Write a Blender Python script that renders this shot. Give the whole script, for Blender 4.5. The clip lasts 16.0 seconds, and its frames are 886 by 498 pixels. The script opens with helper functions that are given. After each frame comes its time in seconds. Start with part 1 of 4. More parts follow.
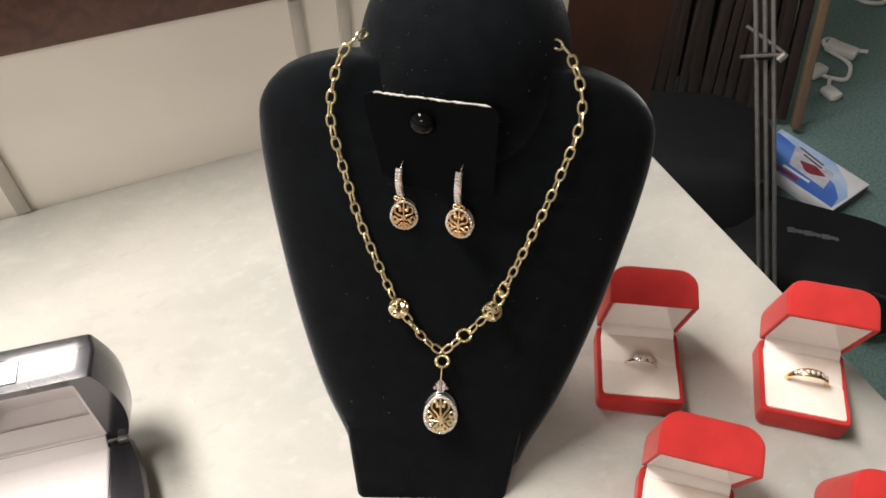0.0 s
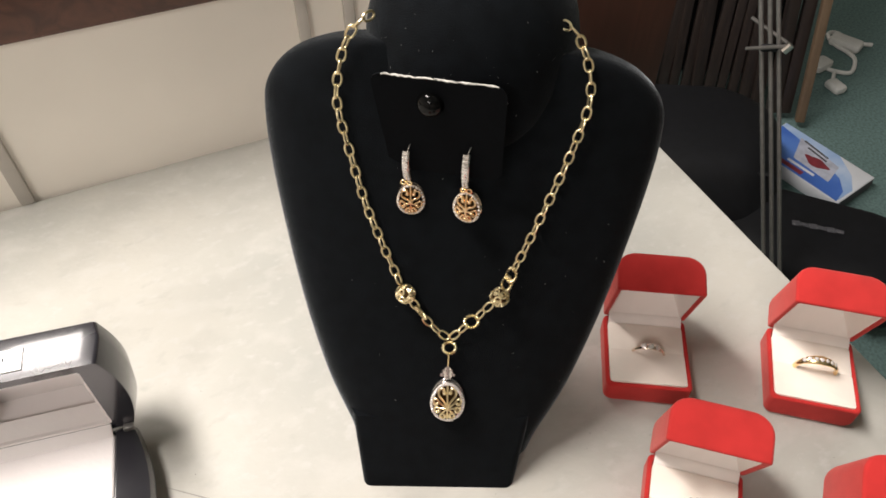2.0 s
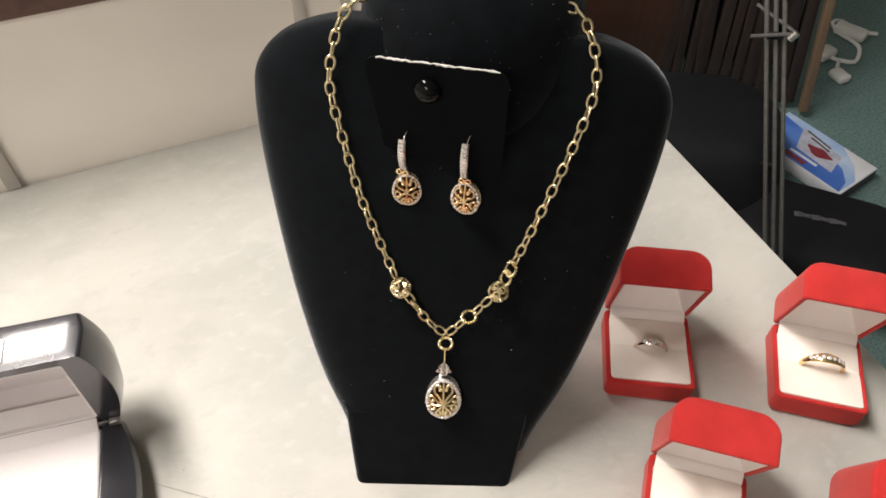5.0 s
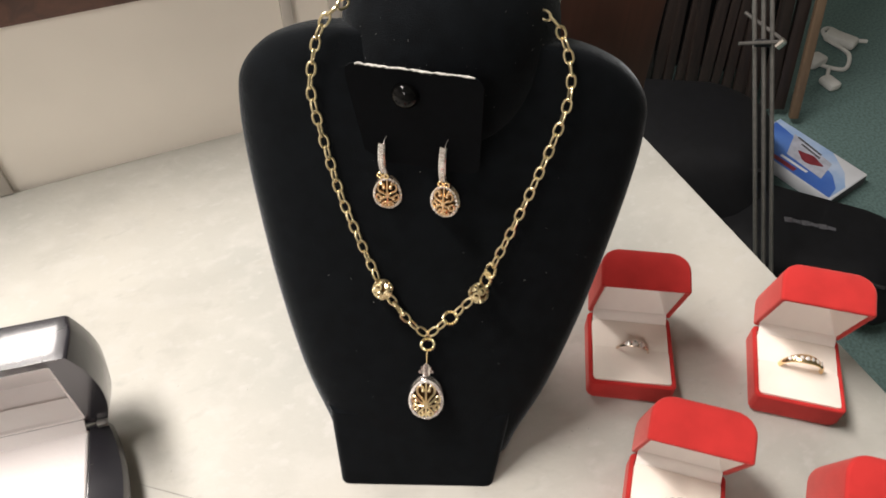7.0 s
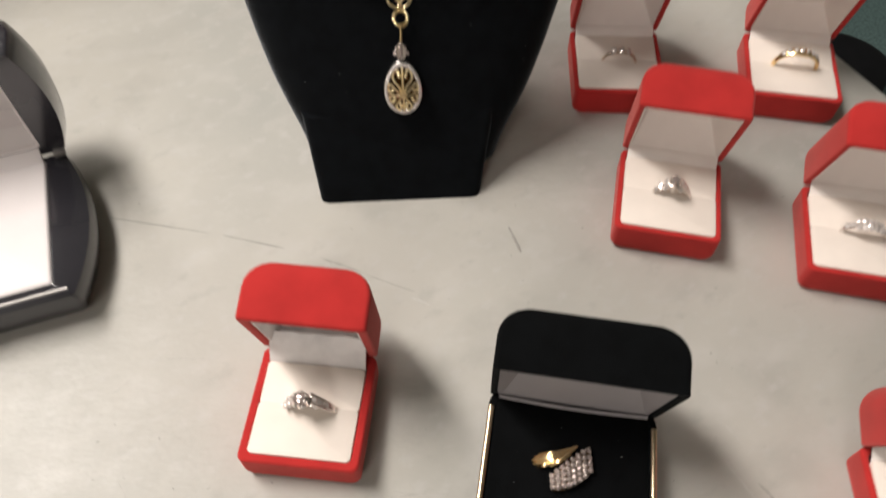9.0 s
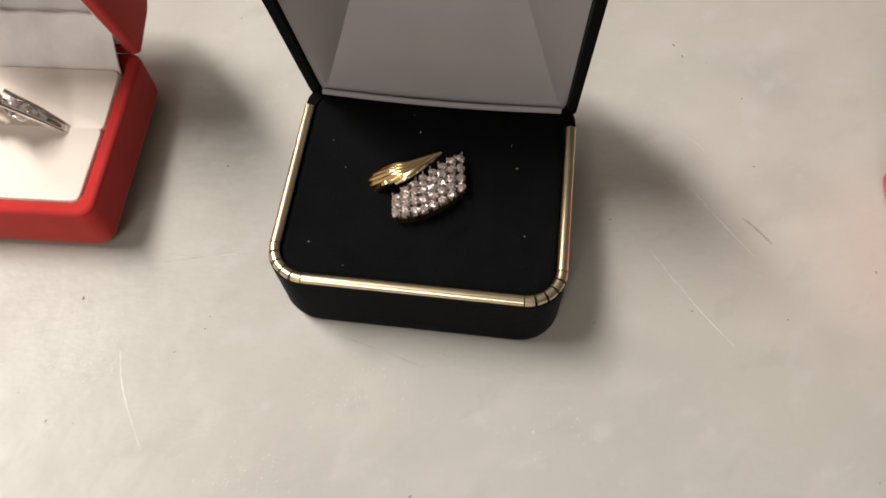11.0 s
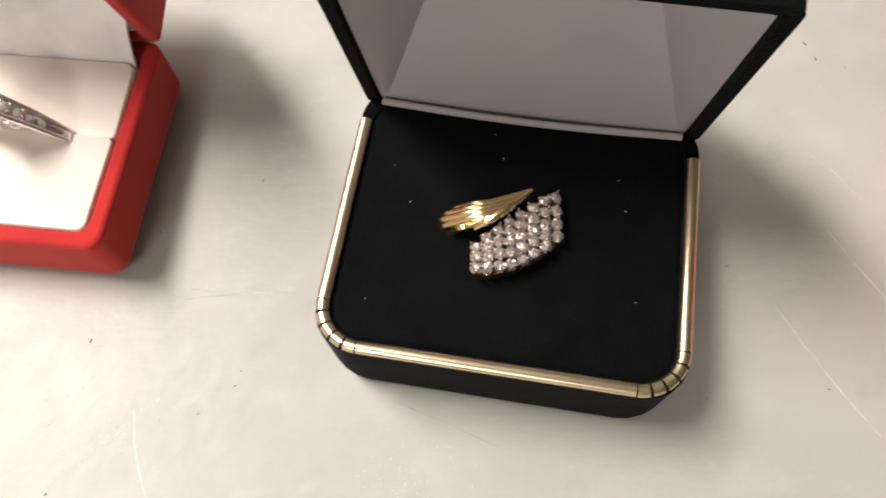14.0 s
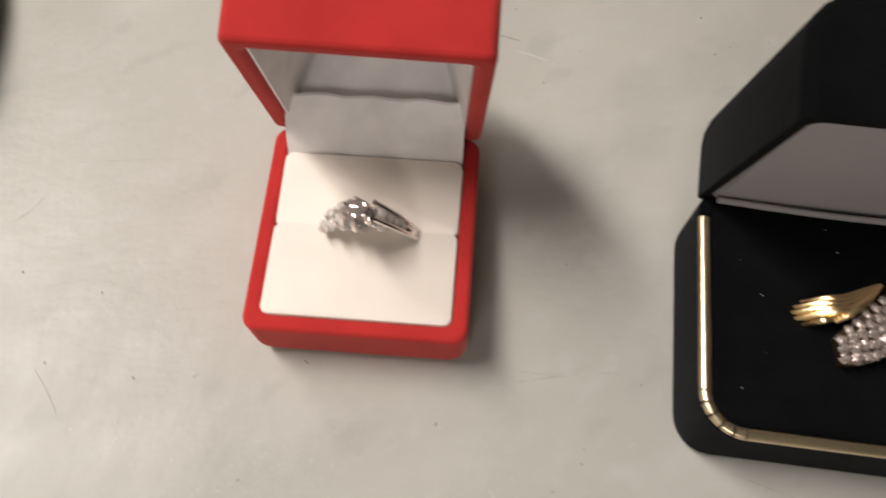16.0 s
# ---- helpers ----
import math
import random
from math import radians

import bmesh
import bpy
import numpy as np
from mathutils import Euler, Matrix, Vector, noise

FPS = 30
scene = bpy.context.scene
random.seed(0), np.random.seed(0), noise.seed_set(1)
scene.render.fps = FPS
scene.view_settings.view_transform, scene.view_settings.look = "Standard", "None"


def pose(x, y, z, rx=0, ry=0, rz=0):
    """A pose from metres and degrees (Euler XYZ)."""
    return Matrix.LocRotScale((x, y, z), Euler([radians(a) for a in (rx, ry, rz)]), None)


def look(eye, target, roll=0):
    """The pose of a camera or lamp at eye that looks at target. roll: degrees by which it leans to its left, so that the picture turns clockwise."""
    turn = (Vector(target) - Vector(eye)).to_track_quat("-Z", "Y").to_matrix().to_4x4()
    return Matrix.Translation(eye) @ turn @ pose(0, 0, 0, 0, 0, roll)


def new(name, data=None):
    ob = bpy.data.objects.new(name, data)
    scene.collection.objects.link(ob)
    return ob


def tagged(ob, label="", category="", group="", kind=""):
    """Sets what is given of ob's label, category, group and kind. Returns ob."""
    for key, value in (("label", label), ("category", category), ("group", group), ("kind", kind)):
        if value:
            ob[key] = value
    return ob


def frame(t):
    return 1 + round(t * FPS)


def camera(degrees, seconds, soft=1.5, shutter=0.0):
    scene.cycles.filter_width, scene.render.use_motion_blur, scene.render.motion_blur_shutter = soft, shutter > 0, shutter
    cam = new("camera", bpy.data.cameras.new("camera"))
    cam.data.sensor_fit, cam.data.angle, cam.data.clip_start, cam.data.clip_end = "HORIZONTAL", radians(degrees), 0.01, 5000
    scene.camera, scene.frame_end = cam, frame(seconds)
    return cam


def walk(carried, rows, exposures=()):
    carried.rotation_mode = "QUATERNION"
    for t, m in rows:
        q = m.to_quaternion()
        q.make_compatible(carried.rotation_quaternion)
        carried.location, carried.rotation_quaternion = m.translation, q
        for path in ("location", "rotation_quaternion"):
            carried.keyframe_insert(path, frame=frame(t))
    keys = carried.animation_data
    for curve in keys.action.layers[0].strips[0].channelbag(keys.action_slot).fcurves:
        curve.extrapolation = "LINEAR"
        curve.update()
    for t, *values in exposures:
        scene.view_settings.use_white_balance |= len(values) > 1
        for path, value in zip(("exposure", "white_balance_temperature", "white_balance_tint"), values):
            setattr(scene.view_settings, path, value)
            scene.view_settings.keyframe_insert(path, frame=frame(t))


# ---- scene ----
cam = camera(61.4, 16.0, soft=1.65, shutter=0.5)
PATH = [
    (0, (0.05809, 0.04608, 1.18943), (0.05089, 0.70495, 0.43722), 0.367),
    (0.5, (0.05629, 0.04557, 1.18698), (0.05304, 0.70592, 0.43604), 1.026),
    (1, (0.05352, 0.04297, 1.18560), (0.04687, 0.70172, 0.43326), 0.622),
    (1.5, (0.05104, 0.04374, 1.18491), (0.03708, 0.70461, 0.43454), 0.048),
    (2, (0.05582, 0.04331, 1.18329), (0.04543, 0.69929, 0.42858), 0.032),
    (2.5, (0.05674, 0.04449, 1.18150), (0.04991, 0.69921, 0.42565), 0.545),
    (3, (0.05980, 0.04924, 1.17664), (0.04881, 0.70028, 0.41768), 0.050),
    (3.5, (0.05936, 0.05144, 1.17635), (0.04903, 0.70216, 0.41710), 0.036),
    (4, (0.05386, 0.05118, 1.17432), (0.04834, 0.70334, 0.41626), 0.573),
    (4.2, (0.05180, 0.05123, 1.17248), (0.04842, 0.70143, 0.41273), 0.724),
    (6.5, (0.06813, 0.06501, 1.17804), (0.04761, 0.70330, 0.40853), 0.575),
    (7, (0.06441, 0.04878, 1.17783), (0.06016, 0.69888, 0.41799), 0.813),
    (7.5, (0.06045, 0.01249, 1.20659), (0.05182, 0.66804, 0.45148), 0.187),
    (8, (0.04858, -0.01469, 1.22018), (0.05716, 0.64195, 0.46603), 1.222),
    (8.5, (0.05361, -0.02624, 1.16864), (0.07252, 0.59196, 0.38284), 0.719),
    (8.7, (0.06259, -0.03025, 1.12770), (0.08493, 0.55106, 0.31433), -0.605),
    (9, (0.06326, -0.03020, 1.08473), (0.08523, 0.52857, 0.25570), -0.727),
    (9.2, (0.07523, -0.03513, 1.05633), (0.09115, 0.51021, 0.21826), -3.244),
    (9.5, (0.08943, -0.04027, 1.01684), (0.10775, 0.47447, 0.15969), -2.933),
    (9.6, (0.09292, -0.04228, 1.00801), (0.11250, 0.47275, 0.15106), -2.762),
    (10, (0.10671, -0.04887, 0.96463), (0.11679, 0.43948, 0.09204), -3.970),
    (10.2, (0.11137, -0.04834, 0.95729), (0.12744, 0.43129, 0.07997), -3.626),
    (12.3, (0.12115, 0.00306, 0.91198), (0.11983, 0.39027, -0.01001), -4.521),
    (12.5, (0.11942, 0.00520, 0.91107), (0.12760, 0.38512, -0.01391), -2.997),
    (13, (0.11786, 0.00427, 0.90748), (0.11209, 0.38181, -0.01849), -4.823),
    (13.5, (0.11662, 0.00707, 0.90826), (0.11250, 0.38553, -0.01735), -4.456),
    (14, (0.10694, 0.00519, 0.91413), (0.08695, 0.38942, -0.00889), -5.931),
    (14.5, (0.09298, 0.00338, 0.91651), (0.08893, 0.38612, -0.00734), -3.106),
    (15, (0.06651, 0.00379, 0.92754), (0.07483, 0.38861, 0.00459), -1.376),
    (15.5, (0.04553, 0.01124, 0.93712), (0.04999, 0.39208, 0.01249), -2.474),
    (16, (0.02096, 0.02339, 0.93645), (0.04890, 0.41243, 0.01565), -0.572),
]
walk(cam, [(t, look(eye, target, roll)) for t, eye, target, roll in PATH], [(0, 0.23), (8, 0.21), (9, -0.32), (10.2, -0.32), (12.3, 0.32), (13.5, 0.27), (14.5, -0.02), (15.5, -0.68), (16, -0.50)])

# ---- light ----
world = bpy.data.worlds.new("room_air")
scene.world = world
world.use_nodes = True
world.node_tree.nodes["Background"].inputs[0].default_value = (0.9, 0.95, 1.0, 1)
world.node_tree.nodes["Background"].inputs[1].default_value = 0.02


def unseen_ceiling_tube(x, y, turn, power):
    data = bpy.data.lights.new("unseen_tube_light", "AREA")
    data.shape, data.size, data.size_y, data.energy, data.color = "RECTANGLE", 0.34, 1.15, power, (1.0, 0.922, 0.872)
    lamp = new("unseen_tube_light", data)
    lamp.matrix_world = pose(x, y, 2.56, 0, 0, turn)


unseen_ceiling_tube(-0.84, 0.58, 25.5, 68)
# Added lamp, unseen: whitens the lacquer lid's reflection and lifts the boards.
unseen_ceiling_tube(-1.50, 1.80, 25.5, 27)
# Added fill behind the camera, no fixture known: brightens the cream wall.
unseen_ceiling_tube(-0.70, -2.00, 25.5, 33)

# ---- materials ----


def material(name, color, rough=0.5, metal=0.0, sheen=0.0, sheen_tint=(1, 1, 1), vary=0.0, scale=40.0, bump=0.0, bump_scale=400.0, coat=0.0, second=None, spec=0.5):
    """A principled material with colour variation at one scale and relief at a finer one."""
    m = bpy.data.materials.new(name)
    m.use_nodes = True
    t = m.node_tree
    b = t.nodes["Principled BSDF"]
    b.inputs["Base Color"].default_value = (*color, 1)
    b.inputs["Roughness"].default_value = rough
    b.inputs["Metallic"].default_value = metal
    b.inputs["Sheen Weight"].default_value = sheen
    b.inputs["Sheen Roughness"].default_value = 0.45
    b.inputs["Sheen Tint"].default_value = (*sheen_tint, 1)
    b.inputs["Coat Weight"].default_value = coat
    b.inputs["Coat Roughness"].default_value = 0.05
    b.inputs["Specular IOR Level"].default_value = spec
    co = t.nodes.new("ShaderNodeTexCoord")
    if vary:
        n = t.nodes.new("ShaderNodeTexNoise")
        n.inputs["Scale"].default_value, n.inputs["Detail"].default_value = scale, 5
        t.links.new(co.outputs["Object"], n.inputs["Vector"])
        r = t.nodes.new("ShaderNodeValToRGB")
        other = second or tuple(c * (1 - vary) for c in color)
        r.color_ramp.elements[0].color, r.color_ramp.elements[0].position = (*other, 1), 0.32
        r.color_ramp.elements[1].color, r.color_ramp.elements[1].position = (*color, 1), 0.62
        t.links.new(n.outputs["Fac"], r.inputs["Fac"])
        t.links.new(r.outputs["Color"], b.inputs["Base Color"])
    if bump:
        n = t.nodes.new("ShaderNodeTexNoise")
        n.inputs["Scale"].default_value, n.inputs["Detail"].default_value = bump_scale, 3
        t.links.new(co.outputs["Object"], n.inputs["Vector"])
        k = t.nodes.new("ShaderNodeBump")
        k.inputs["Strength"].default_value, k.inputs["Distance"].default_value = bump, 0.001
        t.links.new(n.outputs["Fac"], k.inputs["Height"])
        t.links.new(k.outputs["Normal"], b.inputs["Normal"])
    return m


def table_material():
    """Grey-white painted board: broad stains, pale rubbed scratches, specks and a slight gloss."""
    m = material("worn_table_paint", (0.480, 0.468, 0.424), rough=0.42, spec=0.33)
    t = m.node_tree
    b = t.nodes["Principled BSDF"]
    co = t.nodes.new("ShaderNodeTexCoord")

    def noise_of(scale, detail, stretch=(1, 1, 1), turn=0.0):
        mp = t.nodes.new("ShaderNodeMapping")
        mp.inputs["Scale"].default_value = stretch
        mp.inputs["Rotation"].default_value = (0, 0, radians(turn))
        n = t.nodes.new("ShaderNodeTexNoise")
        n.inputs["Scale"].default_value, n.inputs["Detail"].default_value = scale, detail
        t.links.new(co.outputs["Object"], mp.inputs["Vector"])
        t.links.new(mp.outputs["Vector"], n.inputs["Vector"])
        return n.outputs["Fac"]

    def ramp(fac, a, b_):
        r = t.nodes.new("ShaderNodeMapRange")
        r.inputs["From Min"].default_value, r.inputs["From Max"].default_value = a, b_
        t.links.new(fac, r.inputs["Value"])
        return r.outputs["Result"]

    def mix(fac, base, color, blend="MIX"):
        x = t.nodes.new("ShaderNodeMix")
        x.data_type, x.blend_type = "RGBA", blend
        if fac is not None:
            t.links.new(fac, x.inputs["Factor"])
        if isinstance(base, tuple):
            x.inputs["A"].default_value = (*base, 1)
        else:
            t.links.new(base, x.inputs["A"])
        x.inputs["B"].default_value = (*color, 1)
        return x.outputs["Result"]

    c = mix(ramp(noise_of(6, 7), 0.36, 0.66), (0.486, 0.474, 0.428), (0.412, 0.412, 0.380))
    c = mix(ramp(noise_of(40, 8, (1, 1.3, 1), 30), 0.50, 0.85), c, (0.524, 0.514, 0.476))
    c = mix(ramp(noise_of(21, 7, (1, 1.3, 1), 70), 0.56, 0.74), c, (0.424, 0.416, 0.378))
    c = mix(ramp(noise_of(95, 8, (1, 1.5, 1), 15), 0.57, 0.80), c, (0.508, 0.501, 0.470))
    c = mix(ramp(noise_of(170, 5, (1, 2.4, 1), 55), 0.66, 0.86), c, (0.508, 0.500, 0.468))
    c = mix(ramp(noise_of(300, 3), 0.74, 0.80), c, (0.288, 0.276, 0.248))
    c = mix(ramp(noise_of(55, 9, (1, 1.8, 1), 110), 0.60, 0.78), c, (0.415, 0.408, 0.371))
    t.links.new(c, b.inputs["Base Color"])
    r = t.nodes.new("ShaderNodeMapRange")
    r.inputs["To Min"].default_value, r.inputs["To Max"].default_value = 0.30, 0.55
    t.links.new(noise_of(60, 5), r.inputs["Value"])
    t.links.new(r.outputs["Result"], b.inputs["Roughness"])
    k = t.nodes.new("ShaderNodeBump")
    k.inputs["Strength"].default_value, k.inputs["Distance"].default_value = 0.42, 0.0006
    t.links.new(noise_of(150, 9, (1, 1.4, 1), 40), k.inputs["Height"])
    t.links.new(k.outputs["Normal"], b.inputs["Normal"])
    return m


def wood_material(name, light, dark, rough=0.4, stretch=(1, 1, 12)):
    m = material(name, light, rough=rough)
    t = m.node_tree
    b = t.nodes["Principled BSDF"]
    co = t.nodes.new("ShaderNodeTexCoord")
    mp = t.nodes.new("ShaderNodeMapping")
    mp.inputs["Scale"].default_value = stretch
    n = t.nodes.new("ShaderNodeTexNoise")
    n.inputs["Scale"].default_value, n.inputs["Detail"].default_value, n.inputs["Distortion"].default_value = 7, 7, 1.2
    r = t.nodes.new("ShaderNodeValToRGB")
    r.color_ramp.elements[0].color, r.color_ramp.elements[0].position = (*dark, 1), 0.35
    r.color_ramp.elements[1].color, r.color_ramp.elements[1].position = (*light, 1), 0.68
    t.links.new(co.outputs["Object"], mp.inputs["Vector"])
    t.links.new(mp.outputs["Vector"], n.inputs["Vector"])
    t.links.new(n.outputs["Fac"], r.inputs["Fac"])
    t.links.new(r.outputs["Color"], b.inputs["Base Color"])
    return m


TABLE_PAINT = table_material()
STEEL_DARK = material("dark_steel", (0.05, 0.05, 0.055), 0.45, 0.8, vary=0.3, scale=60)
WALL_PAINT = material("cream_wall_paint", (0.84, 0.785, 0.70), 0.45, vary=0.08, scale=6, bump=0.05, bump_scale=90)
BATTEN = material("grey_batten_paint", (0.47, 0.435, 0.39), 0.5, vary=0.12, scale=20)
WOOD_RAIL = wood_material("red_brown_wood", (0.115, 0.042, 0.024), (0.062, 0.022, 0.013), 0.38, (9, 1.2, 9))
WOOD_PANEL = wood_material("red_brown_panel_wood", (0.105, 0.036, 0.022), (0.075, 0.026, 0.016), 0.42, (6, 6, 0.8))
WOOD_DARK = wood_material("dark_board_wood", (0.034, 0.022, 0.018), (0.014, 0.010, 0.009), 0.5, (9, 9, 0.8))
WOOD_PALE = wood_material("pale_board_wood", (0.17, 0.115, 0.07), (0.12, 0.08, 0.05), 0.55, (9, 9, 0.8))
CARPET = material("green_carpet", (0.112, 0.182, 0.174), 0.95, vary=0.4, scale=160, bump=0.8, bump_scale=350)
CEILING = material("ceiling_paint", (0.75, 0.74, 0.7), 0.8, vary=0.06, scale=5)
ROOM_PAINT = material("room_wall_paint", (0.55, 0.52, 0.47), 0.7, vary=0.08, scale=4)
BLACK_VELVET = material("black_velvet", (0.0038, 0.0050, 0.0064), 0.95, sheen=0.26, sheen_tint=(0.88, 0.95, 1.0), vary=0.4, scale=120, bump=0.35, bump_scale=1500, spec=0.1)
BOX_VELVET = material("black_box_velvet", (0.0022, 0.0027, 0.0031), 0.95, sheen=0.05, sheen_tint=(0.88, 0.95, 1.0), vary=0.4, scale=120, bump=0.35, bump_scale=1500, spec=0.1)
BLACK_CARD = material("black_card", (0.0028, 0.0034, 0.0046), 0.7, vary=0.3, scale=300, spec=0.05)
CARD_EDGE = material("torn_card_edge", (0.62, 0.60, 0.56), 0.8, vary=0.3, scale=500)
for velvet in (BLACK_VELVET, BOX_VELVET):
    velvet.node_tree.nodes["Principled BSDF"].inputs["Sheen Roughness"].default_value = 0.28
RED_VELVET = material("red_velvet", (0.47, 0.030, 0.028), 0.9, sheen=0.45, sheen_tint=(1.0, 0.45, 0.40), vary=0.16, scale=70, bump=0.12, bump_scale=3200, spec=0.12)
CUSHION = material("ivory_velvet_cushion", (0.86, 0.78, 0.70), 0.92, sheen=0.3, vary=0.07, scale=45, bump=0.08, bump_scale=2600, spec=0.15)
SATIN = material("white_satin", (0.84, 0.81, 0.80), 0.40, vary=0.16, scale=90, bump=0.45, bump_scale=130)
IVORY_LINING = material("ivory_lining", (0.86, 0.80, 0.755), 0.6, sheen=0.15, vary=0.06, scale=60, bump=0.10, bump_scale=160)
GREY_SATIN = material("grey_satin", (0.40, 0.375, 0.385), 0.42, vary=0.06, scale=50, bump=0.04, bump_scale=1500)
LACQUER = material("black_gloss_lacquer", (0.026, 0.025, 0.030), 0.2, coat=0.45, vary=0.3, scale=25)
PEG = material("black_peg_plastic", (0.003, 0.003, 0.003), 0.07, vary=0.2, scale=200, spec=0.16)
WHITE_LEATHER = material("white_leatherette", (0.74, 0.70, 0.69), 0.5, vary=0.05, scale=30, bump=0.08, bump_scale=500)
GOLD = material("yellow_gold", (0.97, 0.73, 0.40), 0.2, 1.0, vary=0.1, scale=300)
CHAIN_GOLD = material("pale_yellow_gold", (0.94, 0.80, 0.50), 0.32, 1.0, vary=0.12, scale=300)
PALE_GOLD = material("pale_brass_rim", (0.84, 0.68, 0.46), 0.28, 1.0, vary=0.12, scale=250)
SILVER = material("white_gold", (0.82, 0.77, 0.73), 0.22, 1.0, vary=0.12, scale=400)
STONE = material("clear_cut_stone", (0.42, 0.355, 0.33), 0.08, 0.6, spec=0.9)
WARM_SILVER = material("pale_rose_gold", (0.80, 0.66, 0.54), 0.2, 1.0, vary=0.12, scale=400)

def facet_sparkle(m, scale, depth):
    """Small inner facets, as relief."""
    t = m.node_tree
    co, v, k = t.nodes.new("ShaderNodeTexCoord"), t.nodes.new("ShaderNodeTexVoronoi"), t.nodes.new("ShaderNodeBump")
    v.inputs["Scale"].default_value = scale
    k.inputs["Strength"].default_value, k.inputs["Distance"].default_value = 0.8, depth
    t.links.new(co.outputs["Object"], v.inputs["Vector"])
    t.links.new(v.outputs["Distance"], k.inputs["Height"])
    t.links.new(k.outputs["Normal"], t.nodes["Principled BSDF"].inputs["Normal"])


facet_sparkle(STONE, 3.4, 0.0004)
PALE_STONE = material("small_clear_stone", (0.78, 0.73, 0.69), 0.12, 0.35, vary=0.2, scale=900, spec=0.9)
ROSE_GOLD = material("rose_gold", (0.82, 0.57, 0.33), 0.26, 1.0, vary=0.1, scale=300)
# Gold darkened in its colour, standing for shade in hollows and gaps.
SHADE_GOLD = material("shade_dark_gold", (0.13, 0.075, 0.03), 0.6, 1.0, vary=0.5, scale=500)
BLACK_NYLON = material("black_nylon", (0.0044, 0.0049, 0.0066), 0.7, vary=0.4, scale=60, bump=0.4, bump_scale=500, spec=0.25)
GREY_PRINT = material("grey_print", (0.075, 0.075, 0.085), 0.7, vary=0.3, scale=200)
TUBE_METAL = material("grey_tube_metal", (0.22, 0.21, 0.20), 0.38, 0.6, vary=0.2, scale=90)
WHITE_PLASTIC = material("white_plastic", (0.62, 0.62, 0.60), 0.5, vary=0.1, scale=40)
CARTON_WHITE = material("white_carton", (0.62, 0.64, 0.68), 0.4, vary=0.06, scale=30)
CARTON_BLUE = material("blue_carton", (0.045, 0.12, 0.42), 0.4, vary=0.45, scale=9, second=(0.10, 0.21, 0.52))
CARTON_SKY = material("sky_blue_carton", (0.26, 0.38, 0.60), 0.4, vary=0.35, scale=12, second=(0.48, 0.56, 0.68))
CARTON_PALE = material("pale_carton_print", (0.42, 0.44, 0.52), 0.4, vary=0.3, scale=40)
CARTON_RED = material("red_carton_print", (0.20, 0.028, 0.04), 0.4, vary=0.3, scale=60)
RED_PRINT = material("red_print", (0.55, 0.045, 0.045), 0.5, vary=0.15, scale=200)
PAPER = material("white_paper", (0.8, 0.8, 0.8), 0.6, vary=0.04, scale=80)
MARK = material("grey_table_scuff", (0.328, 0.316, 0.287), 0.7, vary=0.3, scale=200)
SPECK = material("dark_speck", (0.16, 0.15, 0.13), 0.8, vary=0.3, scale=200)
FAINT_MARK = material("faint_table_crack", (0.459, 0.447, 0.410), 0.6, vary=0.25, scale=300)
RUBBED = material("rubbed_table_paint", (0.575, 0.566, 0.532), 0.45, vary=0.15, scale=400)
PALE_MARK = material("pale_scratch_and_highlight", (0.566, 0.558, 0.525), 0.5, vary=0.2, scale=300)

# ---- mesh helpers ----


def mesh_of(name, bm, mat, sharp=35.0):
    bmesh.ops.recalc_face_normals(bm, faces=bm.faces)
    data = bpy.data.meshes.new(name)
    bm.to_mesh(data)
    bm.free()
    data.materials.append(mat)
    data.shade_smooth()
    data.set_sharp_from_angle(angle=radians(sharp))
    return data


def part(name, bm, mat, parent=None, label="", at=None, sharp=35.0):
    """One mesh object, under a thing or alone. bm may be mesh data that is shared."""
    data = bm if isinstance(bm, bpy.types.Mesh) else mesh_of(name, bm, mat, sharp)
    ob = new(name, data)
    if parent is not None:
        ob.parent = parent
    if at is not None:
        ob.matrix_basis = at
    return tagged(ob, label)


def soften(ob, width=0.001, segments=2, angle=40):
    b = ob.modifiers.new("soft_edge", "BEVEL")
    b.width, b.segments, b.limit_method, b.angle_limit = width, segments, "ANGLE", radians(angle)
    return ob


def loft(rings, closed=True, caps=True):
    """Rings of equally many points joined in turn."""
    bm = bmesh.new()
    rows = [[bm.verts.new(p) for p in ring] for ring in rings]
    n = len(rows[0])
    for a, b in zip(rows, rows[1:]):
        for i in range(n if closed else n - 1):
            bm.faces.new((a[i], a[(i + 1) % n], b[(i + 1) % n], b[i]))
    if caps:
        bm.faces.new(list(reversed(rows[0])))
        bm.faces.new(rows[-1])
    return bm


def add_box(bm, size, m=Matrix()):
    return bmesh.ops.create_cube(bm, size=1, matrix=m @ Matrix.Diagonal((*size, 1)))


def block(size, m=Matrix(), bevel=0.0):
    bm = bmesh.new()
    add_box(bm, size, m)
    if bevel:
        bmesh.ops.bevel(bm, geom=bm.edges[:], offset=bevel, segments=2, affect="EDGES", profile=0.5)
    return bm


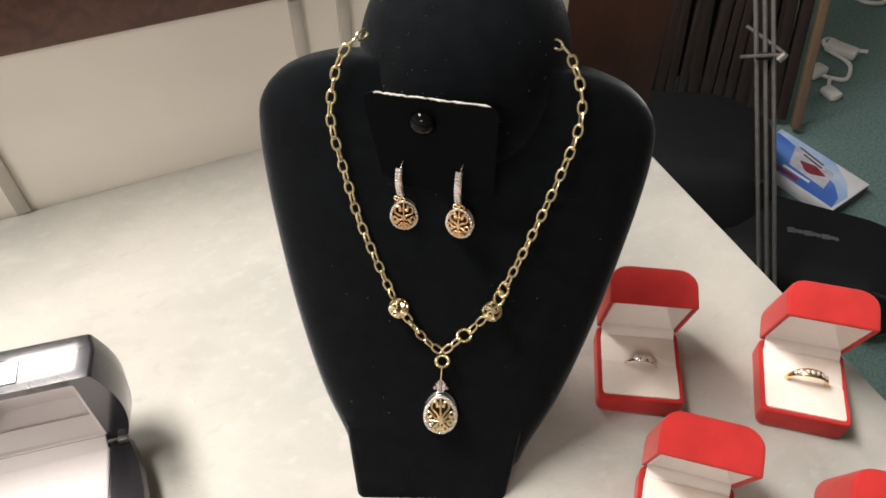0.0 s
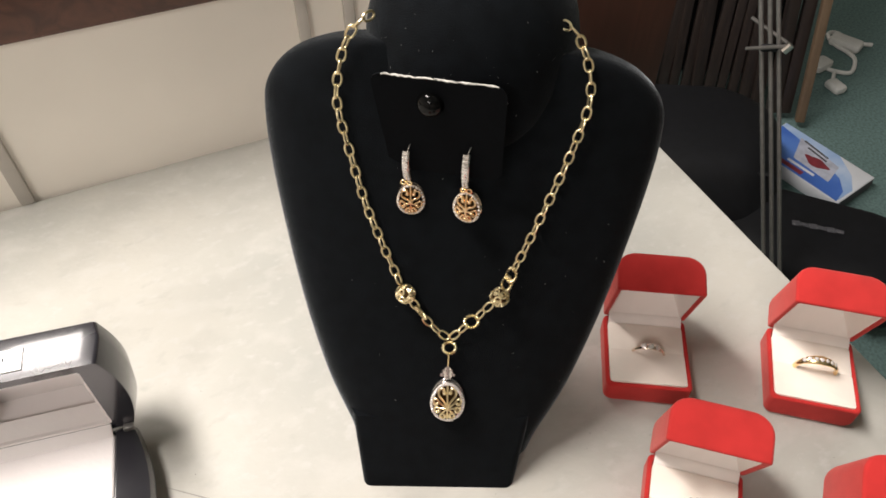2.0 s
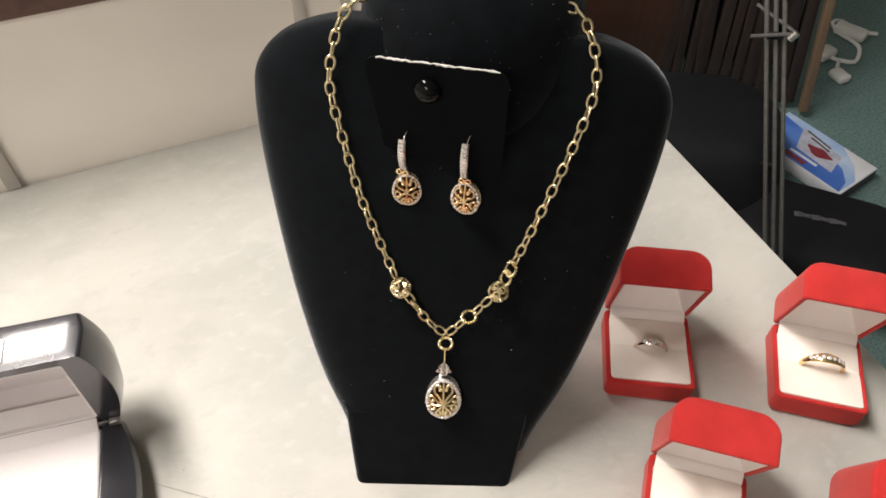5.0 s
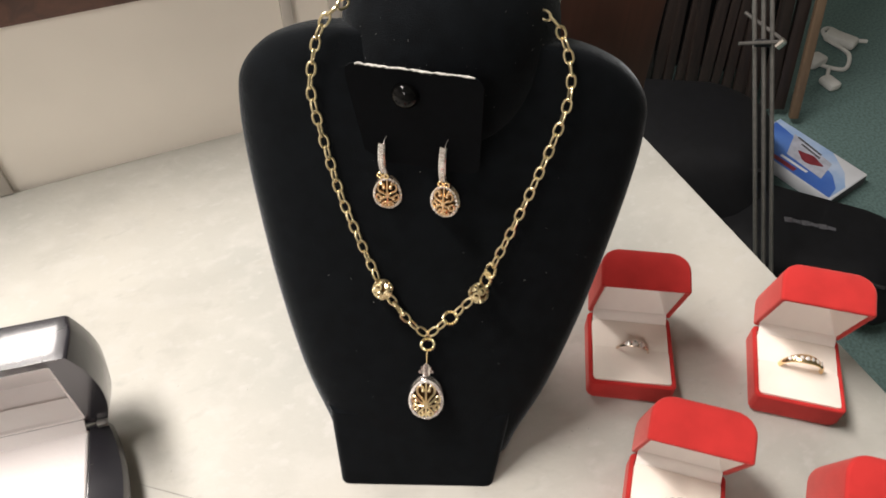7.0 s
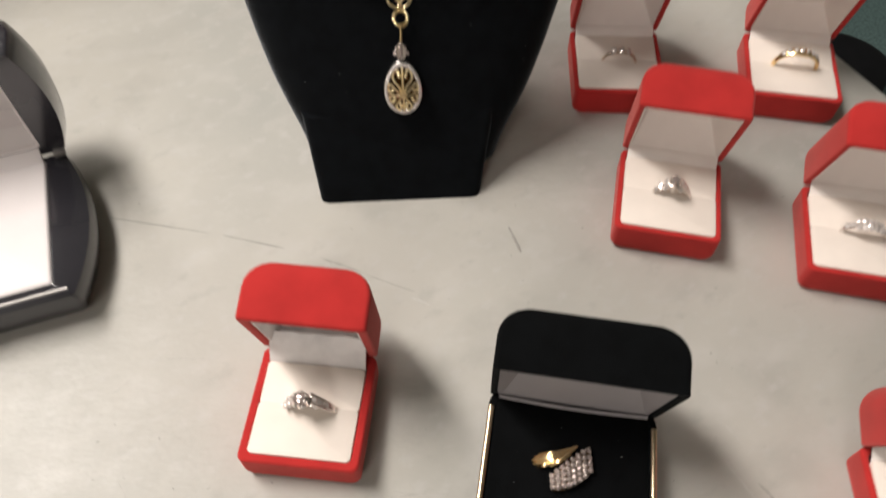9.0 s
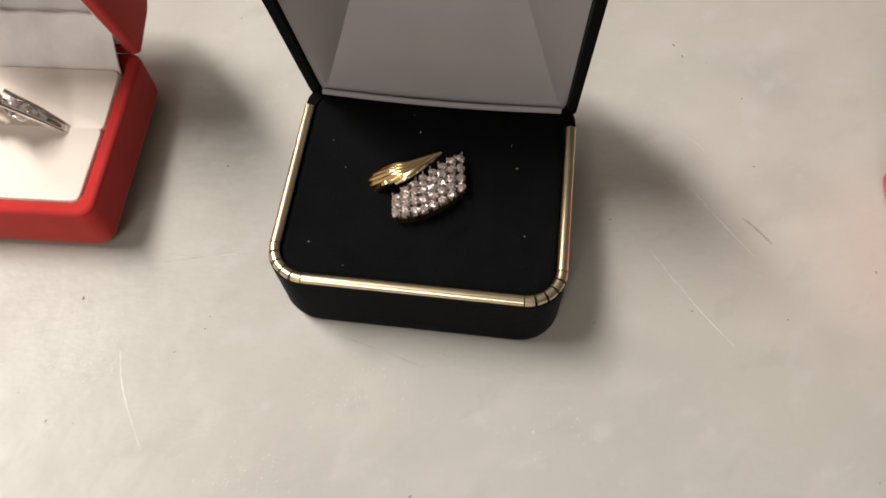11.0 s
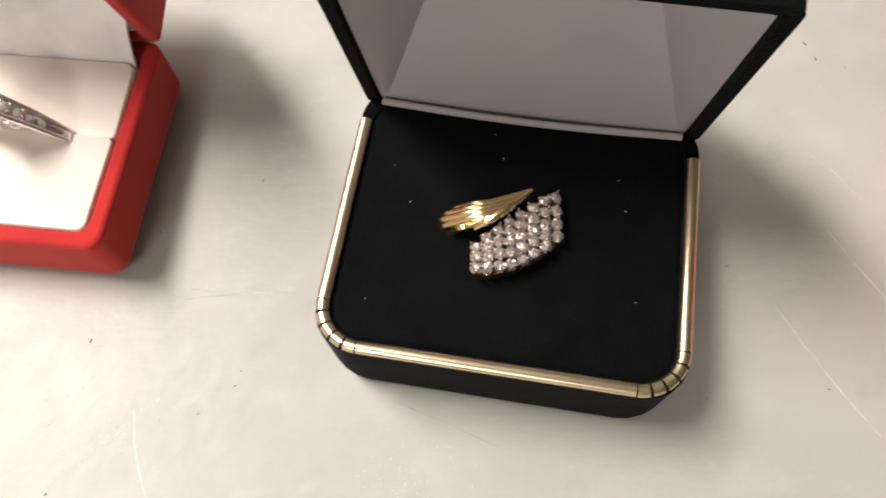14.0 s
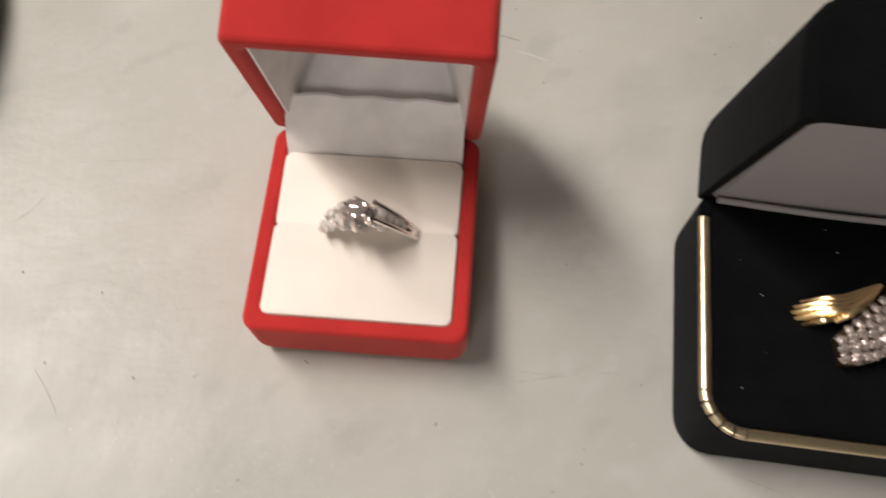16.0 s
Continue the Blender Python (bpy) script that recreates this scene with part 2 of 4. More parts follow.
def tube(points, radius, sides=10, closed=False, flat=1.0, up=Vector((0, 0, 1))):
    """A swept tube; radius is a number or a number for each point; flat squeezes it along its second axis."""
    pts = [Vector(p) for p in points]
    n = len(pts)
    radii = radius if isinstance(radius, (list, tuple)) else [radius] * n
    rings = []
    for i, p in enumerate(pts):
        a = pts[(i - 1) % n] if closed or i else p
        b = pts[(i + 1) % n] if closed or i < n - 1 else p
        d = (b - a).normalized()
        side = d.cross(up)
        side = side.normalized() if side.length > 1e-4 else d.cross(Vector((1, 0, 0))).normalized()
        over = side.cross(d).normalized()
        rings.append([p + radii[i] * (math.cos(k) * side + flat * math.sin(k) * over) for k in [2 * math.pi * j / sides for j in range(sides)]])
    if closed:
        rings.append(rings[0])
        bm = loft(rings, caps=False)
        bmesh.ops.remove_doubles(bm, verts=bm.verts, dist=1e-7)
        return bm
    return loft(rings)


def merge(bms):
    """Several bmeshes as one."""
    whole = bmesh.new()
    for bm in bms:
        tmp = bpy.data.meshes.new("tmp")
        bm.to_mesh(tmp)
        bm.free()
        whole.from_mesh(tmp)
        bpy.data.meshes.remove(tmp)
    return whole


def empty(name, at, label, category, group="", kind=""):
    ob = new(name)
    ob.empty_display_size = 0.01
    ob.matrix_basis = at
    return tagged(ob, label, category, group, kind)


def smooth_path(points, steps=8):
    """A Catmull-Rom curve through the points."""
    p = [Vector(q) for q in points]
    p = [2 * p[0] - p[1], *p, 2 * p[-1] - p[-2]]
    out = []
    for i in range(1, len(p) - 2):
        a, b, c, d = p[i - 1 : i + 3]
        for k in range(steps):
            t = k / steps
            out.append(0.5 * (2 * b + (c - a) * t + (2 * a - 5 * b + 4 * c - d) * t * t + (3 * b - a - 3 * c + d) * t**3))
    out.append(p[-2])
    return out


# ---- the room, laid out along the panelled wall ----
TOP = 0.75
ROOM = Matrix.Translation((0.169, 0.686, 0)) @ pose(0, 0, 0, 0, 0, 25.5)


def structure(name, size, centre, mat, label, category, bevel=0.0, m=ROOM):
    ob = part(name, block(size, bevel=bevel), mat, None, label, m @ Matrix.Translation(centre))
    return tagged(ob, label, category, kind="structure")


structure("floor", (6.4, 6.4, 0.1), (0.4, -0.4, -0.05), CARPET, "dark green carpeted floor", "floor")
structure("ceiling", (6.4, 6.4, 0.1), (0.4, -0.4, 2.65), CEILING, "plain off-white ceiling", "ceiling")
structure("wall_far", (6.4, 0.1, 2.6), (0.4, 2.85, 1.3), ROOM_PAINT, "plain beige far wall", "wall")
structure("wall_back", (6.4, 0.1, 2.6), (0.4, -3.65, 1.3), ROOM_PAINT, "plain beige wall", "wall")
structure("wall_west", (0.1, 6.4, 2.6), (-2.85, -0.4, 1.3), ROOM_PAINT, "plain beige side wall", "wall")
structure("wall_east", (0.1, 6.4, 2.6), (3.65, -0.4, 1.3), ROOM_PAINT, "plain beige side wall", "wall")

# half-height panelled wall behind the table, with its wooden rail and end post
HALF_WALL = ROOM @ Matrix.Translation((-0.55, 0, 0)) @ pose(0, 0, 0, 0, 0, -1.6) @ Matrix.Translation((0.55, 0, 0))
structure("wall_north", (2.78, 0.09, 0.945), (-1.40, 0.045, 0.4725), WALL_PAINT, "cream painted half wall behind the table", "wall", 0.003, HALF_WALL)
structure("trim", (2.80, 0.104, 0.066), (-1.42, 0.044, 0.923), WOOD_RAIL, "dark red-brown wooden rail along the cream wall", "trim", 0.004, HALF_WALL)
for x, w in ((-0.5075, 0.011), (-0.262, 0.009), (-0.224, 0.009)):
    structure("trim", (w, 0.006, 0.135), (x, -0.0025, 0.8185), BATTEN, "narrow grey batten on the cream wall", "trim", 0.001, HALF_WALL)
structure("wall_end", (0.135, 0.10, 0.97), (0.062, 0.05, 0.485), WOOD_PANEL, "red-brown wooden end post of the half wall", "wall", 0.003)

# ---- the table ----


def build_table():
    t = empty("table", ROOM @ Matrix.Translation((-0.9, -0.382, 0)), "worn grey-white painted table against the cream wall", "table")
    part("tabletop", block((1.8, 0.756, 0.028), Matrix.Translation((0, 0, TOP - 0.014)), 0.002), TABLE_PAINT, t, "scuffed grey-white painted top")
    part("apron", block((1.66, 0.62, 0.05), Matrix.Translation((0, 0, TOP - 0.054))), STEEL_DARK, t)
    for x in (-0.8, 0.8):
        for y in (-0.3, 0.3):
            part("leg", tube([(x, y, 0), (x, y, TOP - 0.03)], 0.014, 12), STEEL_DARK, t)
    return t


build_table()


def scuff(points, width, mat, label):
    """A thin mark lying on the table paint: wear, and one painted highlight."""
    pts = smooth_path([(x, y, TOP + 0.00002) for x, y in points], 6)
    n = len(pts)
    radii = [width * (0.35 + 0.65 * math.sin(math.pi * (i + 0.5) / n)) * random.uniform(0.6, 1.1) for i in range(n)]
    bm = tube(pts, radii, 6, flat=0.15)
    ob = part("table_scratch", bm, mat)
    tagged(ob, label, "scratch", kind="stuff")

# ---- cut stones and rings ----


def stone_mesh(name="stone"):
    """A small brilliant: table, crown and pavilion, one unit across."""
    rings = []
    for r, z, turn in ((0.20, 0.25, 0.5), (0.40, 0.14, 0.0), (0.5, 0.02, 0.5), (0.48, -0.04, 0.5), (0.06, -0.38, 0.0)):
        rings.append([(r * math.cos((k + turn) * math.pi / 4), r * math.sin((k + turn) * math.pi / 4), z) for k in range(8)])
    return mesh_of(name, loft(rings), STONE, 5)


STONE_DATA = stone_mesh()
PALE_STONE_DATA = stone_mesh()
PALE_STONE_DATA.materials[0] = PALE_STONE
CLAW_DATA = mesh_of("claw", tube([(0, 0, -0.3), (0, 0, 0.2), (0, 0, 0.28)], [0.09, 0.10, 0.05], 6), SILVER)


def set_stone(parent, x, y, z, size, normal=(0, 0, 1), turn=0.0, tilt=20.0, data=None):
    q = Vector(normal).to_track_quat("Z", "Y").to_matrix().to_4x4()
    m = Matrix.Translation((x, y, z)) @ q @ pose(0, 0, 0, random.uniform(-tilt, tilt), random.uniform(-tilt, tilt), turn) @ Matrix.Scale(size, 4)
    return part("stone", data or STONE_DATA, STONE, parent, at=m)


def band(radius, thick, wide_top, wide_side, rise=0.0, start=0.0, end=180.0, steps=28):
    """The upper arch of a ring, in the x-z plane, wider at its crown; rise lifts the crown."""
    rings = []
    for i in range(steps + 1):
        a = radians(start + (end - start) * i / steps)
        k = max(0.0, math.sin(a))
        w = wide_side + (wide_top - wide_side) * k**3
        r = radius + rise * k**6
        c, s = math.cos(a), math.sin(a)
        ring = []
        for j in range(10):
            b = 2 * math.pi * j / 10
            rad = r + thick * 0.5 * math.cos(b)
            ring.append((rad * c, w * 0.5 * math.sin(b), rad * s))
        rings.append(ring)
    return loft(rings)


def ring_in_box(kind, at, label):
    """A ring that stands half sunk in the slot of a cushion."""
    metal = {"gold_band": GOLD, "pale_gold_row": WARM_SILVER}.get(kind, SILVER)
    ring = empty("ring", at, label, "ring", "rings in the boxes")
    if kind == "gold_band":
        part("band", band(0.0095, 0.0019, 0.0050, 0.0026), metal, ring)
        for i in range(7):
            a = radians(48 + 14 * i)
            set_stone(ring, 0.0105 * math.cos(a), 0, 0.0103 * math.sin(a), 0.0023, (math.cos(a), -0.2, math.sin(a)), 20 * i, data=PALE_STONE_DATA)
    elif kind == "pale_gold_row":
        part("band", band(0.0092, 0.0015, 0.0028, 0.0018), metal, ring)
        for i in range(3):
            a = radians(68 + 22 * i)
            set_stone(ring, 0.0104 * math.cos(a), 0, 0.0104 * math.sin(a), 0.0036, (math.cos(a), -0.2, math.sin(a)), 20 * i, data=PALE_STONE_DATA)
            for k in (-1, 1):
                part("claw", CLAW_DATA, metal, ring, at=Matrix.Translation((0.0105 * math.cos(a), 0.0017 * k, 0.0105 * math.sin(a) - 0.0003)) @ Matrix.Scale(0.0036, 4))
    elif kind == "silver_row":
        part("band", band(0.0098, 0.0017, 0.0036, 0.0022, 0.0006), metal, ring)
        for i in range(9):
            a = radians(38 + 13 * i)
            for k in ((-1, 1) if 2 <= i <= 6 else (0,)):
                set_stone(ring, 0.0108 * math.cos(a), 0.0016 * k, 0.0108 * math.sin(a) + 0.0004, 0.0031, (math.cos(a), 0.25 * k, math.sin(a)), 20 * i, data=PALE_STONE_DATA)
    elif kind == "silver_cluster":
        part("band", band(0.0105, 0.0016, 0.0030, 0.0022, -0.0006), metal, ring)
        head = Matrix.Translation((-0.0004, 0, 0.0030)) @ pose(0, 0, 0, 4, -3, 0)
        part("gallery", loft([[(r * math.cos(k * math.pi / 8), r * math.sin(k * math.pi / 8), z) for k in range(16)] for r, z in ((0.0020, 0.0062), (0.0030, 0.0118), (0.0034, 0.0132), (0.0024, 0.0136))]), metal, ring, at=head)
        centre = head @ Vector((0, 0, 0.0147))
        set_stone(ring, *centre, 0.0062, (-0.12, -0.16, 1), tilt=0.0)
        web = [(-0.0088, 0.0010), (0.0096, 0.0010), (0.0090, 0.0040), (0.0022, 0.0140), (-0.0030, 0.0140), (-0.0084, 0.0060)]
        part("gallery", loft([[(x, y, z) for x, z in web] for y in (0.0006, 0.0018)]), metal, ring, "pierced white gold side")
        for i, (x, z) in enumerate(((-0.0032, 0.0122), (0.0006, 0.0118), (0.0036, 0.0098), (-0.0046, 0.0092), (-0.0010, 0.0088))):
            set_stone(ring, x, -0.0012, z, 0.0027, (0, -0.8, 0.6), 30 * i, data=PALE_STONE_DATA)
        for i in range(6):
            a = (i + 0.5) * math.pi / 3
            p = head @ Vector((0.0027 * math.cos(a), 0.0027 * math.sin(a), 0.0148))
            part("claw", CLAW_DATA, metal, ring, at=Matrix.Translation(p) @ pose(0, 0, 0, 14 * math.sin(a), -14 * math.cos(a), 0) @ Matrix.Scale(0.0062, 4))
        # straight channel-set shoulder on one side, rounded stones on the other
        low, high = Vector((0.0110, 0, 0.0022)), Vector((0.0024, 0, 0.0166))
        for k in (-1, 1):
            part("shoulder", tube([low + Vector((0, 0.0010 * k, 0)), low.lerp(high, 0.5) + Vector((0.0003, 0.0015 * k, 0.0003)), high + Vector((0, 0.0018 * k, 0))], [0.0005, 0.0006, 0.0006], 8), metal, ring, "polished shoulder bar")
        for i in range(6):
            p = low.lerp(high, 0.10 + 0.15 * i)
            set_stone(ring, *p, 0.0020 + 0.00012 * i, (0.75, -0.1, 0.66), 45, data=PALE_STONE_DATA)
        for i, (x, y, z, size) in enumerate(((-0.0050, -0.0014, 0.0134, 0.0030), (-0.0052, 0.0014, 0.0134, 0.0028), (-0.0074, -0.0012, 0.0092, 0.0034), (-0.0078, 0.0014, 0.0090, 0.0028), (-0.0094, -0.0006, 0.0058, 0.0032))):
            set_stone(ring, x, y, z, size, (-0.7, -0.3 + 0.4 * (i % 2), 0.7), 25 * i, data=PALE_STONE_DATA)
            part("claw", CLAW_DATA, metal, ring, at=Matrix.Translation((x - 0.0008, y - 0.0010, z + 0.0006)) @ Matrix.Scale(0.0046, 4))
    return ring


# ---- hinged boxes ----


def rectangle(wx, wy, r=0.0, bulge=0.0, per=6):
    """The outline of a box seen from above: corner radius r, side walls that bulge outwards."""
    out = []
    r = max(r, 0.0004)
    for cx, cy, a0 in ((1, 1, 0), (-1, 1, 90), (-1, -1, 180), (1, -1, 270)):
        for i in range(per + 1):
            a = radians(a0 + 90 * i / per)
            out.append(Vector((cx * (wx / 2 - r) + r * math.cos(a), cy * (wy / 2 - r) + r * math.sin(a))))
        if bulge:
            nxt = {(1, 1): (-1, 1), (-1, 1): (-1, -1), (-1, -1): (1, -1), (1, -1): (1, 1)}[(cx, cy)]
            for i in range(1, 10):
                k = i / 10
                a = Vector((cx * wx / 2, cy * wy / 2)).lerp(Vector((nxt[0] * wx / 2, nxt[1] * wy / 2)), k)
                out.append(a)
    if bulge:
        out = [Vector((p.x + math.copysign(bulge * (1 - min(1, (2 * p.y / wy) ** 2)), p.x) * min(1, abs(2 * p.x / wx)) ** 8, p.y)) for p in out]
    return out


def cup(levels, r=0.0, bulge=0.0):
    """A hollow shell: levels of (z, width, depth), up the outside and down the inside; a fourth number sets the level's own bulge."""
    return loft([[(p.x, p.y, z) for p in rectangle(wx, wy, min(r, wx / 3, wy / 3), own[0] if own else bulge)] for z, wx, wy, *own in levels])


def rounded_levels(w, d, h, radius, up=True, steps=6, both=0.0):
    """Outer levels of a tray whose floor edges round over by radius across the width, from floor to rim."""
    out = []
    for i in range(steps + 1):
        a = math.pi / 2 * i / steps
        z = radius * (1 - math.cos(a))
        out.append((z, w - 2 * radius * (1 - math.sin(a)), d - 2 * both * (1 - math.sin(a))))
    out.append((h, w, d))
    return out if up else [(-z, a, b) for z, a, b in out]


def pillow(w, d, h, crown, r=0.002, steps=6, spread=(0.05, 0.11)):
    """A padded block with a slightly domed top and rounded upper edges."""
    levels = [(0, w, d), (h - crown, w, d)]
    for i in range(1, steps + 1):
        a = math.pi / 2 * i / steps
        k = 1 - math.cos(a)
        levels.append((h - crown + crown * math.sin(a), w * (1 - spread[0] * k), d * (1 - spread[1] * k)))
    return cup(levels, r)


def red_box(x, y, turn, ring_kind, ring_label, label, opened=71.0, w=0.0545, d=0.055, ring_turn=0.0, hl=0.0258, strip=0.0075, ring_size=1.12, lid_skew=0.0, wall=0.0029):
    """A small hinged ring box; x, y is its front corner at the table."""
    hb = 0.0195
    u = pose(0, 0, 0, 0, 0, turn)
    at = Matrix.Translation((x, y, TOP)) @ u @ Matrix.Translation((w / 2, d / 2, 0))
    box = empty("ring_box", at, label, "ring box", "red ring boxes on the table")
    base = part("base", cup(rounded_levels(w, d, hb, 0.0065, both=0.002) + [(hb, w - 2 * wall, d - 2 * wall), (0.006, w - 2 * wall, d - 2 * wall)], 0.0036), RED_VELVET, box)
    soften(base, 0.0013, 3)
    iw, idp = w - 2 * wall + 0.0004, d - 2 * wall + 0.0004
    part("front_cushion", pillow(iw, idp * 0.500, 0.0140, 0.0030, spread=(0.026, 0.022)), CUSHION, box, "ivory velvet cushion", Matrix.Translation((0, -idp * 0.250, 0.0061)))
    part("rear_cushion", pillow(iw, idp * 0.43, 0.0142, 0.0030, spread=(0.026, 0.022)), CUSHION, box, "ivory velvet cushion", Matrix.Translation((0, idp * 0.216, 0.0061)) @ pose(0, 0, 0, 4, 0, 0))
    # the lid, hinged at the rear edge
    hinge = Matrix.Translation((0, d / 2 - 0.001, hb + 0.001)) @ pose(0, 0, 0, -opened, 0, 0) @ pose(0, 0, 0, 0, 0, lid_skew) @ Matrix.Translation((0, -d / 2 + 0.001, 0))
    levels = [(hl - z, a, b) for z, a, b in rounded_levels(w, d, hl, 0.0118, both=0.003)]
    lid = part("lid", cup(levels + [(0, w - 2 * wall, d - 2 * wall), (hl - 0.004, w - 2 * wall - 0.008, d - 2 * wall - 0.002)], 0.0022), RED_VELVET, box, at=hinge)
    soften(lid, 0.0013, 3)
    lw, ld = w - 2 * wall - 0.0008, d - 2 * wall - 0.0008
    part("lining", cup([(hl - 0.0035, lw - 0.010, ld - 0.004), (0.0012, lw, ld), (0.0012, lw - 0.0012, ld - 0.0012), (hl - 0.0052, lw - 0.013, ld - 0.010)], 0.001), SATIN if strip > 0.01 else IVORY_LINING, lid, "white satin lining" if strip > 0.01 else "ivory fabric lining")
    # satin strip that bridges the hinge
    rows = []
    for i in range(7):
        k = i / 6
        rows.append([((j / 12 - 0.5) * (iw - 0.001), idp * 0.390 + (0.0100 if strip > 0.01 else 0.0082) * k * min(1.0, strip / 0.0125 + 0.3) - 0.0016 * math.sin(math.pi * k) + (0.0004 * math.sin(j * 1.9 + 3 * k) * k if strip > 0.01 else -0.0008), hb - 0.003 + strip * k) for j in range(13)])
    back = [[(p[0], p[1] + 0.0008, p[2]) for p in row] for row in rows]
    part("hinge_strip", loft([rows[i] + list(reversed(back[i])) for i in range(7)]), SATIN if strip > 0.01 else IVORY_LINING, box, "creased white satin strip" if strip > 0.01 else "ivory fabric strip at the hinge")
    ring_in_box(ring_kind, at @ Matrix.Translation((0, -0.0008, hb - 0.0020 + max(0.0, ring_size - 1.12) * 0.012)) @ pose(0, 0, 0, 6, 0, ring_turn) @ Matrix.Translation((0.0010, 0, 0)) @ Matrix.Scale(ring_size, 4), ring_label)
    return box


red_box(0.1556, 0.2910, -5, "pale_gold_row", "slim pale gold ring with three small stones", "open red velvet ring box with ivory cushion", ring_turn=-4)
red_box(0.2575, 0.2838, -12.5, "gold_band", "yellow gold band set with a row of stones", "open red velvet ring box near the table edge", ring_size=1.32)
red_box(0.1612, 0.1918, -14.5, "silver_cluster", "white gold ring with a raised stone crown", "open red velvet ring box holding a white gold ring", ring_turn=-3, ring_size=0.95)
red_box(0.2530, 0.1605, -14.5, "silver_row", "white gold ring with a wide stone row", "open red velvet ring box with a satin hinge strip", ring_turn=-3)
red_box(-0.0230, 0.0780, -9.0, "silver_cluster", "white gold ring with a round stone cluster and set shoulder", "open red velvet ring box with creased satin strip", w=0.0534, opened=75.0, lid_skew=2.0, wall=0.0040, hl=0.0258, strip=0.0165, ring_size=1.10)
red_box(0.2390, 0.0160, -7.0, "silver_row", "white gold ring set with small stones", "open red velvet ring box standing apart")


def black_box():
    """The black velvet presentation box with a brass rim."""
    w, d, hb, hl, wall = 0.0725, 0.061, 0.025, 0.0255, 0.0024
    at = Matrix.Translation((0.1185, 0.0668, TOP)) @ pose(0, 0, 0, 0, 0, -12)
    box = empty("presentation_box", at, "open black velvet presentation box with a brass rim", "ring box")
    levels = []
    for i in range(7):
        a = math.pi / 2 * i / 6
        levels.append((0.006 * (1 - math.cos(a)), w - 0.0046 * (1 - math.sin(a)), d - 0.0014 * (1 - math.sin(a))))
    levels += [(hb, w, d), (hb, w - 2 * wall, d - 2 * wall), (0.012, w - 2 * wall, d - 2 * wall)]
    part("base", cup(levels, 0.0085), BOX_VELVET, box)
    part("pad", pillow(w - 2 * wall - 0.0006, d - 2 * wall - 0.0006, 0.0128, 0.0012, 0.0062), BOX_VELVET, box, "black velvet pad", Matrix.Translation((0, 0, 0.0121)))
    # brass rim: three straight strips and crimped corners
    rw, rd, r, z = w / 2 - 0.0012, d / 2 - 0.0012, 0.0085, hb + 0.0003

    def strip(points):
        return tube(points, 0.00135, 18, flat=0.8)

    part("brass_rim", strip([(-rw + r, -rd, z), (rw - r, -rd, z)]), PALE_GOLD, box, "polished brass strip")
    for s in (-1, 1):
        part("brass_rim", strip([(s * rw, -rd + r, z), (s * rw, rd - 0.0085, z)]), PALE_GOLD, box, "polished brass strip")
        for i in range(5):
            a0, a1 = radians(i * 18 + 1.6), radians((i + 1) * 18 - 1.6)
            pts = [(s * (rw - r + r * math.cos(a0 + (a1 - a0) * k / 3)), -rd + r - r * math.sin(a0 + (a1 - a0) * k / 3), z) for k in range(4)]
            part("rim_crimp", strip(pts), PALE_GOLD, box)
    opened = 76.0
    hinge = Matrix.Translation((0, d / 2 - 0.004, hb + 0.001)) @ pose(0, 0, 0, -opened, 0, 0) @ Matrix.Translation((0, -d / 2 + 0.004, 0))
    levels = [(hl - z, a, b) for z, a, b in rounded_levels(w, d, hl, 0.0125, both=0.004)]
    lid = part("lid", cup(levels + [(0, w - 2 * wall, d - 2 * wall), (hl - 0.004, w - 2 * wall - 0.009, d - 2 * wall - 0.004)], 0.0025), BOX_VELVET, box, at=hinge)
    # satin lining: a panel that slopes from the hinge to the far wall, with a folded gusset on each side
    lw, ld = w - 2 * wall - 0.0010, d - 2 * wall - 0.0010
    deep, inset = hl - 0.0060, 0.0180

    def sheet(name, corner_rows, label):
        """A padded satin panel between two edges, with thickness."""
        low, high = corner_rows
        rows = []
        for i in range(9):
            k = i / 8
            row = []
            for j in range(13):
                q = j / 12
                p = Vector(low[0]).lerp(Vector(low[1]), q).lerp(Vector(high[0]).lerp(Vector(high[1]), q), k)
                row.append(p + Vector((0, 0, -0.0009 * math.sin(math.pi * q) * math.sin(math.pi * k))))
            rows.append(row)
        part(name, loft([row + [p + Vector((0, 0, 0.0006)) for p in reversed(row)] for row in rows]), GREY_SATIN, lid, label)

    hinge_line = ((-lw / 2 + 0.0012, ld / 2 + 0.0012, -0.0006), (lw / 2 - 0.0012, ld / 2 + 0.0012, -0.0006))
    far_line = ((-lw / 2 + inset, -ld / 2 + 0.010, deep), (lw / 2 - inset, -ld / 2 + 0.010, deep))
    sheet("lining", (hinge_line, far_line), "pale grey satin panel")
    sheet("lining", (((-lw / 2, -ld / 2, 0.0012), (lw / 2, -ld / 2, 0.0012)), far_line), "pale grey satin head strip")
    for s, near, far in ((-1, hinge_line[0], far_line[0]), (1, hinge_line[1], far_line[1])):
        edge = ((s * lw / 2, ld / 2, 0.0012), (s * lw / 2, -ld / 2, 0.0012))
        sheet("gusset", (edge, (near, far)), "folded grey satin gusset")
    # the turned edge of the satin along the hinge
    roll = [(-lw / 2 + 0.0012 + (lw - 0.0024) * j / 20, d / 2 - 0.0050 - 0.0010 * math.sin(math.pi * j / 20), hb + 0.0012) for j in range(21)]
    part("hinge_strip", tube(roll, 0.0008, 8), GREY_SATIN, box, "grey satin edge along the hinge")

